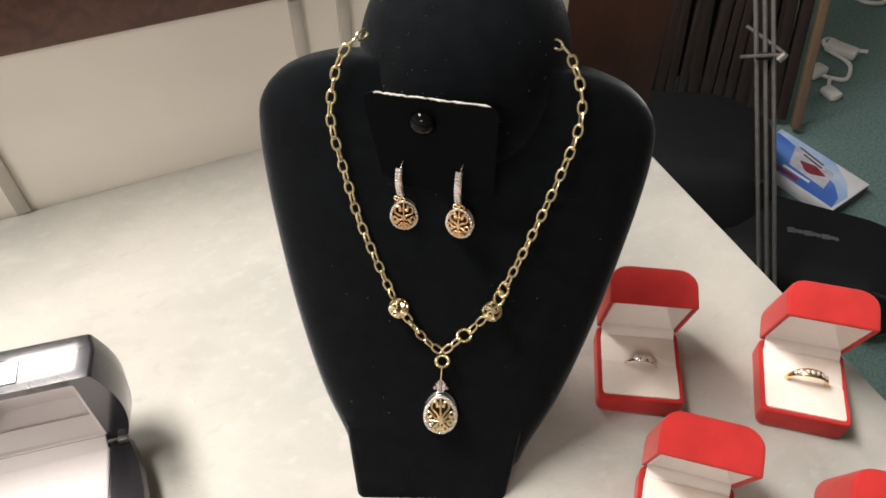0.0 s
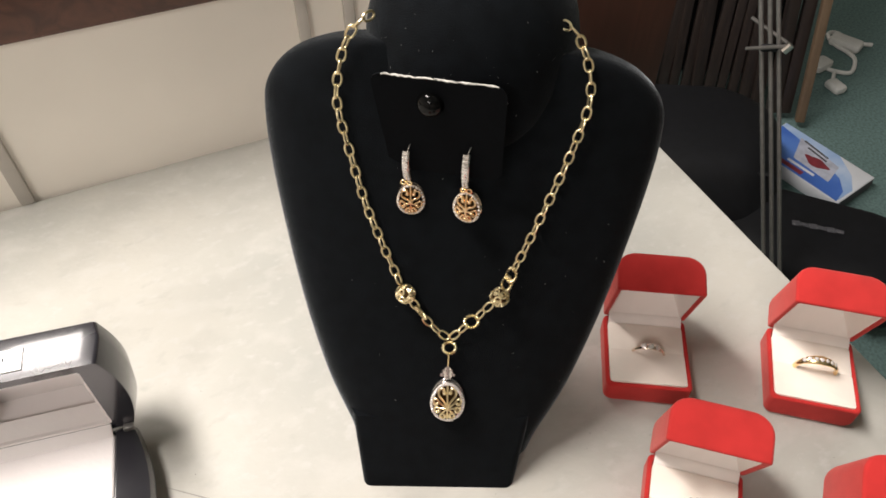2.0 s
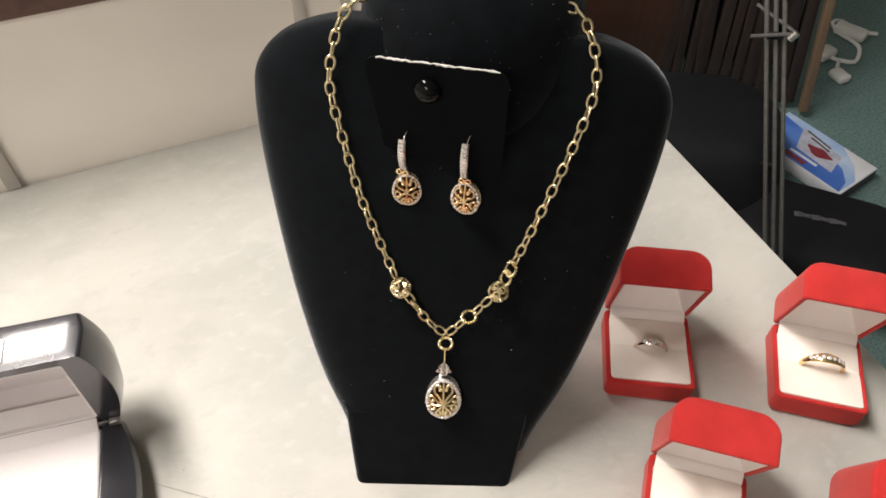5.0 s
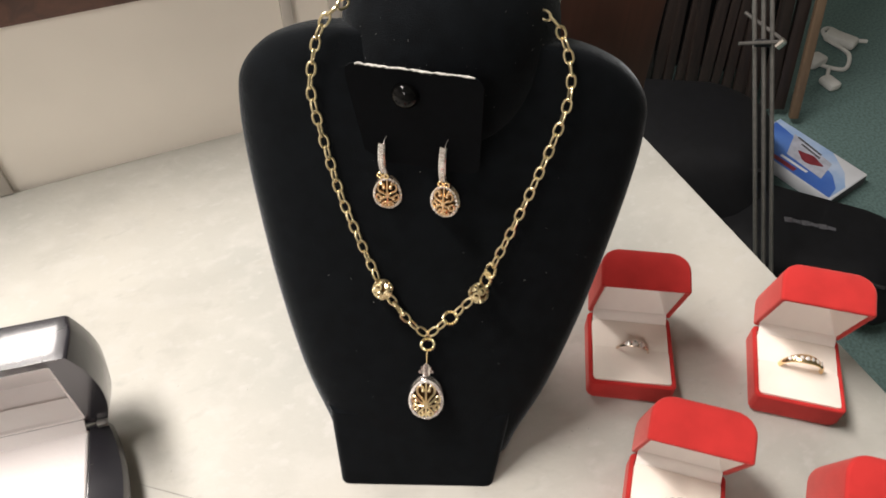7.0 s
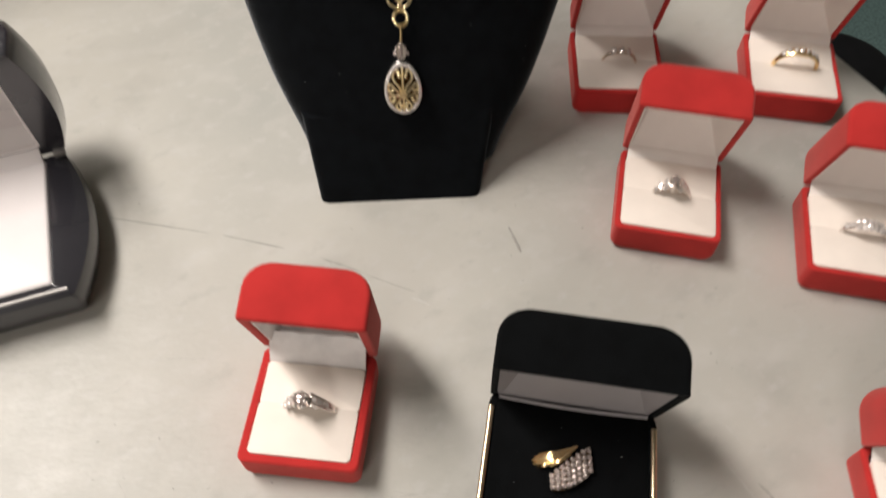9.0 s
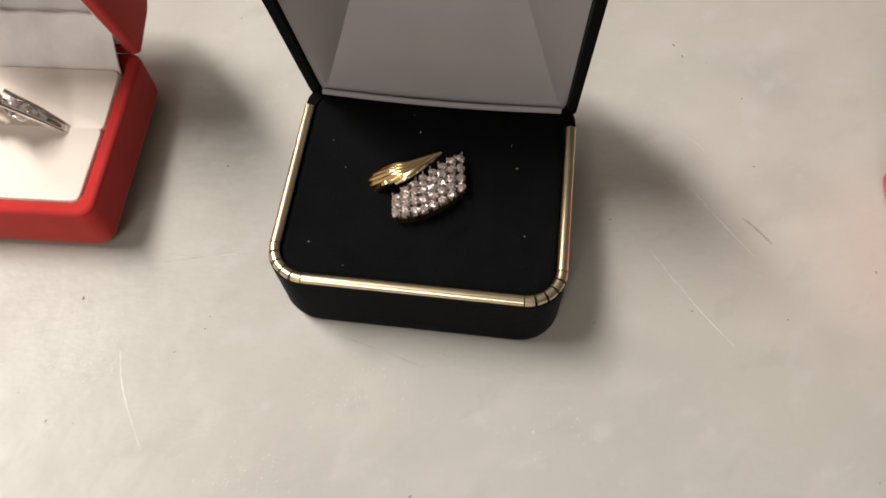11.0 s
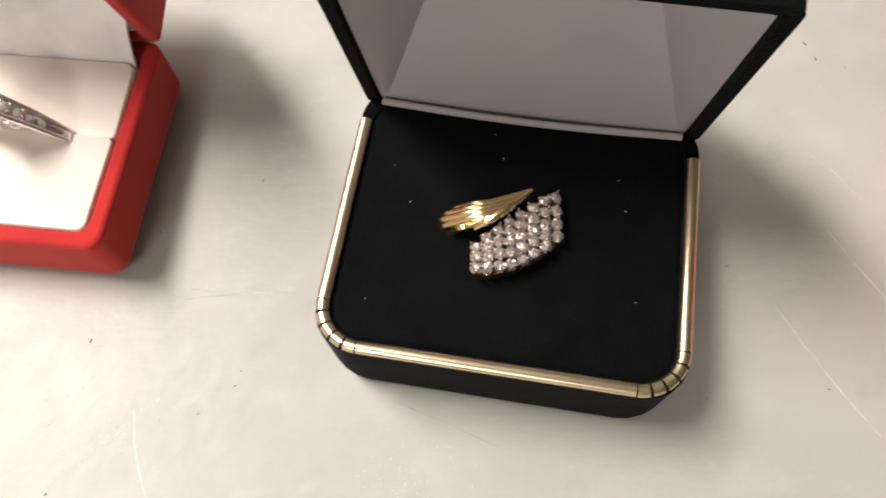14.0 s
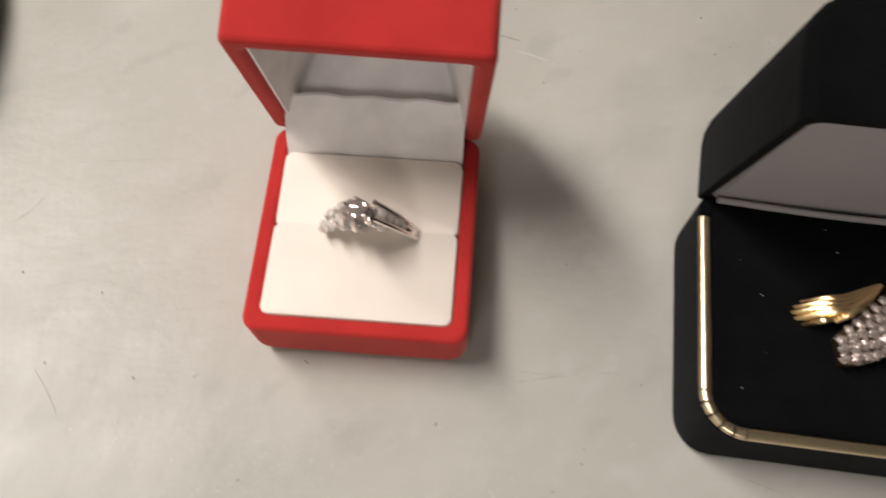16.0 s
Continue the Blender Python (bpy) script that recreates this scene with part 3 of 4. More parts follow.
    # the ring: a slanted field of stones and fanned gold strands
    ring = empty("cocktail_ring", at @ Matrix.Translation((0.0, 0.0, hb - 0.001)), "yellow gold cocktail ring with a slanted stone cluster", "ring", "rings in the boxes")
    along, across = Vector((0.0081, 0.0058, 0)), Vector((-0.15, 0.99, 0))

    def half_at(s):
        return 0.0064 + 0.0010 * s - 0.0022 * s * s

    def field(s, t):
        """A place on the domed field of stones: s along, t across, both from -1 to 1."""
        lift = 0.0032 + 0.0027 * (1 - 0.5 * s * s) * (1 - 0.6 * t * t)
        rise = 0.0016 * min(1.0, 1.5 * max(0.0, s)) * max(0.0, t)
        return Vector((0.0009, rise - 0.0034 - 0.0010 * (1 - s * s), lift)) + along * s + across * half_at(s) * t

    # Dark gold plate: shade between the stones is put into its colour.
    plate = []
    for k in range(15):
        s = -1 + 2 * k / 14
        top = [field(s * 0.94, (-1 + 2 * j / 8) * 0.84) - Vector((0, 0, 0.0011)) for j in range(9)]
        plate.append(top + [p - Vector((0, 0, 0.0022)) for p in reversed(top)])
    part("cluster_plate", loft(plate), SHADE_GOLD, ring, "gold setting coloured dark for shade under the stones")
    columns = 8
    for i in range(columns):
        s = -0.90 + 1.80 * i / (columns - 1)
        rows = max(2, round(2 * half_at(s) / 0.0027))
        for j in range(rows):
            t = ((j + 0.5) / rows * 2 - 1) * 0.90
            p = field(s, t)
            n = Vector((0.20 * s + 0.05, 0.55 * t - 0.12, 1)).normalized()
            set_stone(ring, *p, 0.0026, n, 31 * i + 17 * j, tilt=12.0)
            for k in range(3):
                a = 2.1 * k + 0.7 + 0.4 * i
                q = p + Vector((0.00122 * math.cos(a), 0.00122 * math.sin(a), 0.0001))
                part("claw", CLAW_DATA, SILVER, ring, at=Matrix.Translation(q) @ Matrix.Scale(0.0034, 4))
    for i in range(5):
        k = i / 4
        left = Vector((-0.0124 - 0.0020 * math.sin(math.pi * k), 0.0024 - 0.0054 * k, 0.0012))
        sunk = left + Vector((-0.0016, 0, -0.0022))
        if i < 4:
            via = Vector((-0.0053 + 0.0002 * i, 0.0032 - 0.0010 * i, 0.0048 + 0.0003 * i))
            end = Vector((0.0022 - 0.0004 * i, 0.0068 - 0.0007 * i, 0.0052))
        else:
            via, end = Vector((-0.0088, -0.0024, 0.0046)), Vector((-0.0056, -0.0010, 0.0054))
        path = smooth_path([sunk, left, left.lerp(via, 0.55) + Vector((0, -0.0002, 0.0010)), via, end], 6)
        m = len(path) - 1
        part("strand", tube(path, [0.00036 + 0.00046 * math.sin(math.pi * (n + 1) / (m + 2)) for n in range(m + 1)], 10), GOLD, ring, "polished yellow gold strand")
    ridge = smooth_path([(-0.0076, -0.0028, 0.0044), (-0.0048, -0.0010, 0.0058), (-0.0014, 0.0022, 0.0062), (0.0026, 0.0068, 0.0056)], 7)
    part("strand", tube(ridge, [0.00035 + 0.00062 * math.sin(math.pi * (n + 1) / (len(ridge) + 1)) for n in range(len(ridge))], 10), GOLD, ring, "broad yellow gold strand beside the stones")


black_box()


def lacquer_box():
    """The larger gloss black box with barrel sides and a white inside."""
    w, d, hb, hl, dl = 0.090, 0.099, 0.026, 0.034, 0.0685
    at = Matrix.Translation((-0.1655, 0.1986, TOP)) @ pose(0, 0, 0, 0, 0, 16)
    box = empty("jewelry_box", at, "open gloss black lacquer box with white inside", "jewelry box")
    iw, idp = 0.073, 0.085
    base = part("base", cup([(0, w - 0.010, d - 0.012), (0.004, w - 0.004, d - 0.005), (0.014, w + 0.001, d), (hb - 0.0045, w - 0.002, d - 0.001), (hb, iw + 0.001, idp, 0.00001), (hb, iw, idp, 0.00001), (0.012, iw, idp, 0.00001)], 0.0015, 0.0105), LACQUER, box)
    soften(base, 0.0012)
    part("cushion", pillow(iw - 0.001, idp - 0.001, 0.0145, 0.0020), WHITE_LEATHER, box, "white leatherette cushion", Matrix.Translation((0, 0, 0.0121)))
    part("rim_line", block((w - 0.004, 0.0012, 0.0012), Matrix.Translation((0, -d / 2 + 0.002, hb + 0.0004))), TUBE_METAL, box, "thin bright line along the rim")
    opened = 90.0
    hinge = Matrix.Translation((0, d / 2 - 0.004, hb + 0.0015)) @ pose(0, 0, 0, -opened, 0, 0) @ Matrix.Translation((0, -dl / 2 + 0.002, 0))
    il = dl - 0.012
    lid = part("lid", cup([(hl, w - 0.009, dl - 0.014), (hl - 0.004, w, dl - 0.005), (hl * 0.5, w + 0.006, dl), (0, w + 0.003, dl - 0.001), (0, iw, il, 0.00001), (hl - 0.006, iw - 0.010, il - 0.010, 0.00001)], 0.0015, 0.0068), LACQUER, box, at=hinge)
    soften(lid, 0.0012)
    part("lining", cup([(hl - 0.005, iw - 0.011, il - 0.011), (0.0006, iw - 0.0006, il - 0.0006), (0.0006, iw - 0.003, il - 0.003), (hl - 0.0075, iw - 0.016, il - 0.016)], 0.0015), WHITE_LEATHER, lid, "white leatherette lining")
    part("print_bar", block((0.027, 0.0042, 0.0006), Matrix.Translation((0.008, -il / 2 + 0.030, hl - 0.0079))), RED_PRINT, lid, "red printed mark on the lining")
    for s in (-1, 1):
        part("hinge", block((0.006, 0.004, 0.0035), Matrix.Translation((s * (w / 2 - 0.001), d / 2 - 0.006, hb + 0.001)), 0.0006), TUBE_METAL, box, "small grey metal hinge")
    part("flap", block((iw - 0.003, 0.0016, 0.025), Matrix.Translation((0, d / 2 - 0.0019, hb + 0.0061)) @ pose(0, 0, 0, -50, 0, 0), 0.0004), WHITE_LEATHER, box)
    label = part("paper_label", block((0.0245, 0.0006, 0.0145), Matrix.Translation((-0.0028, -dl / 2 - 0.0001, hl * 0.37))), PAPER, lid, "small white paper label")
    for dx in (-0.0012, 0.0012):
        part("print_bar", block((0.0007, 0.0003, 0.0024), Matrix.Translation((-0.0015 + dx, -dl / 2 - 0.0005, hl * 0.40))), GREY_PRINT, label)
    ring_in_box("silver_cluster", at @ Matrix.Translation((-0.003, -0.002, hb - 0.007)) @ pose(0, 0, 0, 0, 0, 4) @ Matrix.Scale(1.3, 4), "white gold ring with a clustered crown")


lacquer_box()

# ---- the display bust ----
LEAN = radians(20)
CHEST = Vector((0.0568, 0.2783, 0.8769))
UP_CHEST = Vector((0, math.sin(LEAN), math.cos(LEAN)))
OUT = Vector((0, -math.cos(LEAN), math.sin(LEAN)))


def on_chest(x, s, lift=0.0):
    """A place on the front of the bust: across, up the slope, and off the velvet."""
    return CHEST + Vector((1, 0, 0)) * x + UP_CHEST * s + OUT * (lift - 0.9 * x * x)


WAIST_TO_SHOULDER = ((-0.114, 0.0510), (-0.100, 0.0555), (-0.066, 0.0690), (-0.017, 0.0817), (0.036, 0.0914), (0.069, 0.0958), (0.085, 0.0964), (0.098, 0.0948), (0.109, 0.0885), (0.118, 0.0775), (0.1245, 0.062), (0.127, 0.048))
CHEST_PROFILE = smooth_path([(w, s, 0) for s, w in WAIST_TO_SHOULDER], 5)


NECK_X, NECK_Z, NECK_H = 0.0648, 0.9800, 0.0540


def foot_outline(wide, deep):
    """A rounded rectangle with extra points along its front."""
    out = []
    for p in rectangle(wide, deep, 0.005):
        if out and p.y < 0 and out[-1].y < 0 and p.x - out[-1].x > 0.02:
            out += [out[-1].lerp(p, k / 10) for k in range(1, 10)]
        out.append(p)
    return out


def neck_size(z):
    """How wide the neck is at that height, as a share of its widest."""
    return max(0.0, 1 - (abs(z - NECK_Z) / NECK_H) ** 2.3) ** 0.5


def neck_y(z):
    return 0.352 + 0.14 * (z - 1.0)


def bust():
    bms = []
    rings = []
    for p in CHEST_PROFILE:
        hw, s, ring = p.x + 0.0017, p.y, []
        thick = 0.013 + 0.013 * min(1, max(0, (0.128 - s) / 0.05)) ** 0.6
        for j in range(56):
            a = 2 * math.pi * j / 56
            c, n = math.cos(a), math.sin(a)
            x = hw * math.copysign(abs(c) ** 0.5, c)
            back = math.copysign(abs(n) ** 0.6, n)
            # the bust stands a little rolled to one side
            ring.append(on_chest(x, s - 0.0010 - 0.062 * x, -thick + thick * back) + Vector((0.0010 + 0.046 * s, 0, 0)))
        rings.append(ring)
    top = rings[-1]
    mid = sum(top, Vector()) / len(top)
    rings.append([p.lerp(mid, 0.25) + UP_CHEST * 0.0012 for p in top])
    bms.append(loft(rings))
    # neck: a short rounded stump above the chest
    rings = []
    for i in range(31):
        z = NECK_Z + NECK_H * math.sin(math.pi * (i / 30 - 0.5)) * 0.998
        k = neck_size(z)
        rings.append([(NECK_X + 0.0502 * k * math.cos(a), neck_y(z) + 0.0465 * k * math.sin(a), z) for a in [2 * math.pi * j / 40 for j in range(40)]])
    bms.append(loft(rings))
    # foot: a block that widens upwards and runs back under the chest
    rings = []
    for i in range(9):
        k = i / 8
        z = TOP + 0.046 * k
        hw, y0, y1 = 0.0452 + 0.0065 * k, 0.2300 + 0.0200 * k, 0.312 + 0.008 * k
        rings.append([(0.0500 + 0.0015 * k + p.x, (y0 + y1) / 2 + p.y + (0.9 * k * p.x * p.x if p.y < 0 else 0), z) for p in foot_outline(2 * hw, y1 - y0)])
    bms.append(loft(rings))
    # strut at the rear
    rings = []
    for i in range(5):
        k = i / 4
        rings.append([(0.055 + p.x, 0.312 + 0.035 * k + p.y, TOP + 0.02 + 0.20 * k) for p in rectangle(0.07, 0.045, 0.008)])
    bms.append(loft(rings))
    base = Vector((0.05, 0.26, TOP))
    whole = merge(bms)
    bmesh.ops.translate(whole, verts=whole.verts, vec=-base)
    ob = part("display_bust", whole, BLACK_VELVET, None, at=Matrix.Translation(base), sharp=50)
    return tagged(ob, "black velvet necklace display bust standing on the table", "display bust")


bust()

# ---- the necklace ----
LEFT = ((-0.0385, 0.1395), (-0.0444, 0.1345), (-0.0488, 0.1260), (-0.0515, 0.1164), (-0.0532, 0.1053), (-0.0520, 0.0939), (-0.0482, 0.0768), (-0.0430, 0.0545), (-0.0372, 0.0367), (-0.0283, 0.0126), (-0.0238, 0.0027), (-0.0121, -0.0158), (-0.0011, -0.0266))
RIGHT = ((0.0505, 0.1350), (0.0556, 0.1270), (0.0590, 0.1180), (0.0607, 0.1078), (0.0596, 0.0965), (0.0534, 0.0753), (0.0431, 0.0468), (0.0321, 0.0190), (0.0243, 0.0016), (0.0142, -0.0112), (0.0095, -0.0158), (-0.0011, -0.0266))


def oval_link(length, width, wire, name="link", mat=None):
    """An oval link in the x-y plane, its length along y."""
    pts = []
    for k in range(18):
        a = 2 * math.pi * k / 18
        pts.append(((width / 2 - wire) * math.cos(a), (length / 2 - wire) * math.copysign(abs(math.sin(a)) ** 0.8, math.sin(a)), 0))
    return mesh_of(name, tube(pts, wire, 7, closed=True), mat or CHAIN_GOLD)


def rope_link(radius, wire, name="rope_link"):
    """A round link wound like a rope: beads of metal all round."""
    n = 32
    pts = [(radius * math.cos(2 * math.pi * k / n), 1.12 * radius * math.sin(2 * math.pi * k / n), 0) for k in range(n)]
    return mesh_of(name, tube(pts, [wire * (1.1 + 0.5 * (-1) ** k) for k in range(n)], 7, closed=True), CHAIN_GOLD, 60)


def filigree_bead(parent, at):
    bead = empty("bead", at, "", "")
    bead.parent = parent
    bms = []
    r, n_rings = 0.0047, 14
    for k in range(n_rings):
        z = 1 - 2 * (k + 0.5) / n_rings
        a = k * 2.39996
        n = Vector((math.sqrt(1 - z * z) * math.cos(a), math.sqrt(1 - z * z) * math.sin(a), z))
        curl = []
        for j in range(20):
            q = 2.6 * math.pi * j / 19
            rr = 0.0024 * (1 - 0.72 * j / 19)
            v = Vector((rr * math.cos(q), rr * math.sin(q), r)).normalized() * r
            curl.append(v)
        bm = tube(curl, [0.00052 + 0.0002 * j / 19 for j in range(20)], 6)
        bmesh.ops.transform(bm, matrix=n.to_track_quat("Z", "Y").to_matrix().to_4x4(), verts=bm.verts)
        bms.append(bm)
    part("filigree", merge(bms), CHAIN_GOLD, bead, "openwork yellow gold")["kind"] = "stuff"
    # A dark ball stands in for the shade inside the openwork.
    core = bmesh.new()
    bmesh.ops.create_uvsphere(core, u_segments=16, v_segments=10, radius=0.0038)
    part("core", core, SHADE_GOLD, bead, "dark gold ball standing for shade inside the bead")
    return bead


def filigree_drop(parent, at, w, h, name, scrolls, metal=CHAIN_GOLD, frame_metal=SILVER):
    """An oval openwork drop: a stone-set frame round a domed gold filigree."""
    drop = new(name)
    drop.empty_display_size = 0.005
    drop.parent, drop.matrix_basis = parent, at

    def rim(a, k=1.0):
        egg = 1 - 0.10 * math.sin(a)
        return Vector((w / 2 * k * math.cos(a) * egg, h / 2 * k * math.sin(a), 0))

    n, k_h = 40, h / 0.026
    part("frame", tube([rim(2 * math.pi * k / n, 0.94) for k in range(n)], 0.0011 * k_h + 0.0002, 8, closed=True), frame_metal, drop, "stone-set frame")
    part("rear_frame", tube([rim(2 * math.pi * k / n, 0.95) + Vector((0, 0, -0.0026 * k_h)) for k in range(n)], 0.0008 * k_h + 0.0002, 8, closed=True), frame_metal, drop)
    stones = max(22, int(38 * k_h))
    for k in range(stones):
        a = 2 * math.pi * k / stones
        p = rim(a, 0.94)
        set_stone(drop, p.x, p.y, 0.0011 * k_h + 0.0002, 0.0016 * k_h + 0.0003, (0.2 * math.cos(a), 0.2 * math.sin(a), 1), 30 * k, data=PALE_STONE_DATA)
    # Dark plate: the shade behind the scrolls is in its colour.
    part("back", loft([[(*(rim(2 * math.pi * k / 24, s).xy), z) for k in range(24)] for s, z in ((0.86, -0.0030 * k_h), (0.86, -0.0024 * k_h), (0.5, -0.0016 * k_h))]), SHADE_GOLD, drop, "dark gold plate standing for shade behind the filigree")

    def dome(x, y):
        return Vector((x * w, y * h, 0.0004 + 0.0026 * k_h * max(0.0, 1 - 4 * x * x - 4 * y * y)))

    thick = (0.00042 + 0.00016 * k_h) * (1.2 if k_h < 0.8 else 1.1)
    bms = [tube([dome(0, t) for t in (-0.46, -0.25, -0.08, 0.10, 0.28, 0.46)], thick, 6)]
    for s in (-1, 1):
        for knots in scrolls:
            path = smooth_path([dome(s * x, y) for x, y in knots], 5)
            m = len(path) - 1
            bms.append(tube(path, [thick * (0.9 + 0.5 * k / m) for k in range(m + 1)], 6))
            bulb = bmesh.new()
            bmesh.ops.create_uvsphere(bulb, u_segments=10, v_segments=6, radius=thick * 1.65, matrix=Matrix.Translation(path[-1]))
            bms.append(bulb)
    part("filigree", merge(bms), metal, drop, "scrolled gold openwork")["kind"] = "stuff"
    return drop


# half of a leaf-and-heart pattern, as fractions of the drop's width and height
LEAF_SCROLLS = (
    ((0, -0.10), (0.10, 0.06), (0.25, 0.20), (0.24, 0.33), (0.13, 0.36), (0.09, 0.27)),
    ((0, -0.10), (0.16, -0.02), (0.33, 0.10), (0.42, 0.05), (0.38, -0.04), (0.30, -0.01)),
    ((0, -0.10), (0.18, -0.12), (0.36, -0.12), (0.38, -0.22), (0.29, -0.24), (0.25, -0.19)),
    ((0, -0.10), (0.10, -0.20), (0.22, -0.34), (0.14, -0.42), (0.07, -0.36), (0.09, -0.29)),
)
HEART_SCROLLS = (
    ((0, -0.04), (0.10, 0.04), (0.30, 0.12), (0.31, 0.28), (0.17, 0.33), (0.12, 0.22)),
    ((0, -0.04), (0.14, -0.10), (0.34, -0.02), (0.40, -0.14), (0.28, -0.22), (0.22, -0.14)),
    ((0, -0.30), (0.10, -0.24), (0.20, -0.36), (0.10, -0.40), (0.06, -0.36)),
)


def facing(p, tangent, normal=OUT, roll=0.0):
    """A pose at p with y along the tangent and z towards the normal."""
    y = Vector(tangent).normalized()
    x = y.cross(normal).normalized()
    z = x.cross(y).normalized()
    m = Matrix((x, y, z)).transposed().to_4x4()
    return Matrix.Translation(p) @ m @ Matrix.Rotation(roll, 4, "Y")


def necklace():
    whole = empty("necklace", Matrix(), "yellow gold link necklace with filigree beads and pendant", "necklace")
    small, rope = oval_link(0.0076, 0.0049, 0.00058), rope_link(0.0034, 0.00066)
    beads = []
    for side, knots in ((-1, LEFT), (1, RIGHT)):
        # round the neck first, then down the chest
        start = on_chest(knots[0][0], knots[0][1], 0.001)
        behind = [start + Vector((-side * 0.017, 0.030, -0.006)), start + Vector((-side * 0.0095, 0.012, -0.002))]
        pts = smooth_path(behind + [on_chest(x, s, 0.0022) for x, s in knots], 14)
        lengths = [0.0]
        for a, b in zip(pts, pts[1:]):
            lengths.append(lengths[-1] + (b - a).length)
        total, bead_at = lengths[-1], None
        bead_place = on_chest(*knots[-4 if side > 0 else -3], 0.0022)
        bead_at = min(range(len(pts)), key=lambda i: (pts[i] - bead_place).length)
        bead_s = lengths[bead_at]

        def along(s):
            i = next((i for i in range(1, len(lengths)) if lengths[i] >= s), len(lengths) - 1)
            k = (s - lengths[i - 1]) / max(1e-9, lengths[i] - lengths[i - 1])
            return pts[i - 1].lerp(pts[i], k), (pts[i] - pts[i - 1]).normalized()

        pitch, s, n = 0.0056, total - 0.0040, 0
        while s > (0.020 if side > 0 else 0.029):
            p, d = along(s)
            if abs(s - bead_s) > 0.0062:
                roped = (side > 0 and n == 2) or (side < 0 and n == 3) or (side > 0 and abs(s - bead_s + 0.0105) < 0.0035)
                roll = radians(8 if n % 2 == 0 else 76) * (1 if side > 0 else -1) + random.uniform(-0.2, 0.2)
                part("rope_link" if roped else "link", rope if roped else small, CHAIN_GOLD, whole, at=facing(p, d, OUT, (0.15 if side > 0 and n == 2 else 1.0) if roped else roll))
            s -= pitch * (1.1 if n < 4 else 1.0)
            n += 1
        p, d = along(bead_s)
        filigree_bead(whole, facing(p + OUT * 0.0022, d))
    ring = on_chest(-0.0011, -0.0315, 0.003)
    part("rope_link", rope, CHAIN_GOLD, whole, at=facing(ring, UP_CHEST))
    part("bail", tube([on_chest(-0.0012, -0.0350, 0.003), on_chest(-0.0015, -0.0435, 0.003)], 0.0006, 8), GOLD, whole)
    crest = on_chest(-0.0018, -0.0475, 0.0035)
    lily = new("crest")
    lily.parent, lily.matrix_basis = whole, facing(crest, UP_CHEST)
    for x, y, s in ((0, 0.0036, 0.0022), (0, 0.0014, 0.0024), (-0.0030, -0.0012, 0.0024), (0.0030, -0.0012, 0.0024), (0, -0.0030, 0.0022), (-0.0022, 0.0018, 0.0016), (0.0022, 0.0018, 0.0016), (0, -0.0008, 0.0020)):
        set_stone(lily, x, y, 0.0008, s)
    part("plate", loft([[((0.0016 + 0.0022 * max(0, math.sin(-a)) ** 2 + 0.0012 * abs(math.cos(a)) ** 6) * math.cos(a), 0.0046 * math.sin(a), z) for a in [2 * math.pi * k / 24 for k in range(24)]] for z in (-0.0006, 0.0004)]), SILVER, lily)
    filigree_drop(whole, facing(on_chest(-0.0018, -0.0672, 0.004), UP_CHEST), 0.0182, 0.0272, "pendant", LEAF_SCROLLS)


necklace()

# ---- the earring card ----


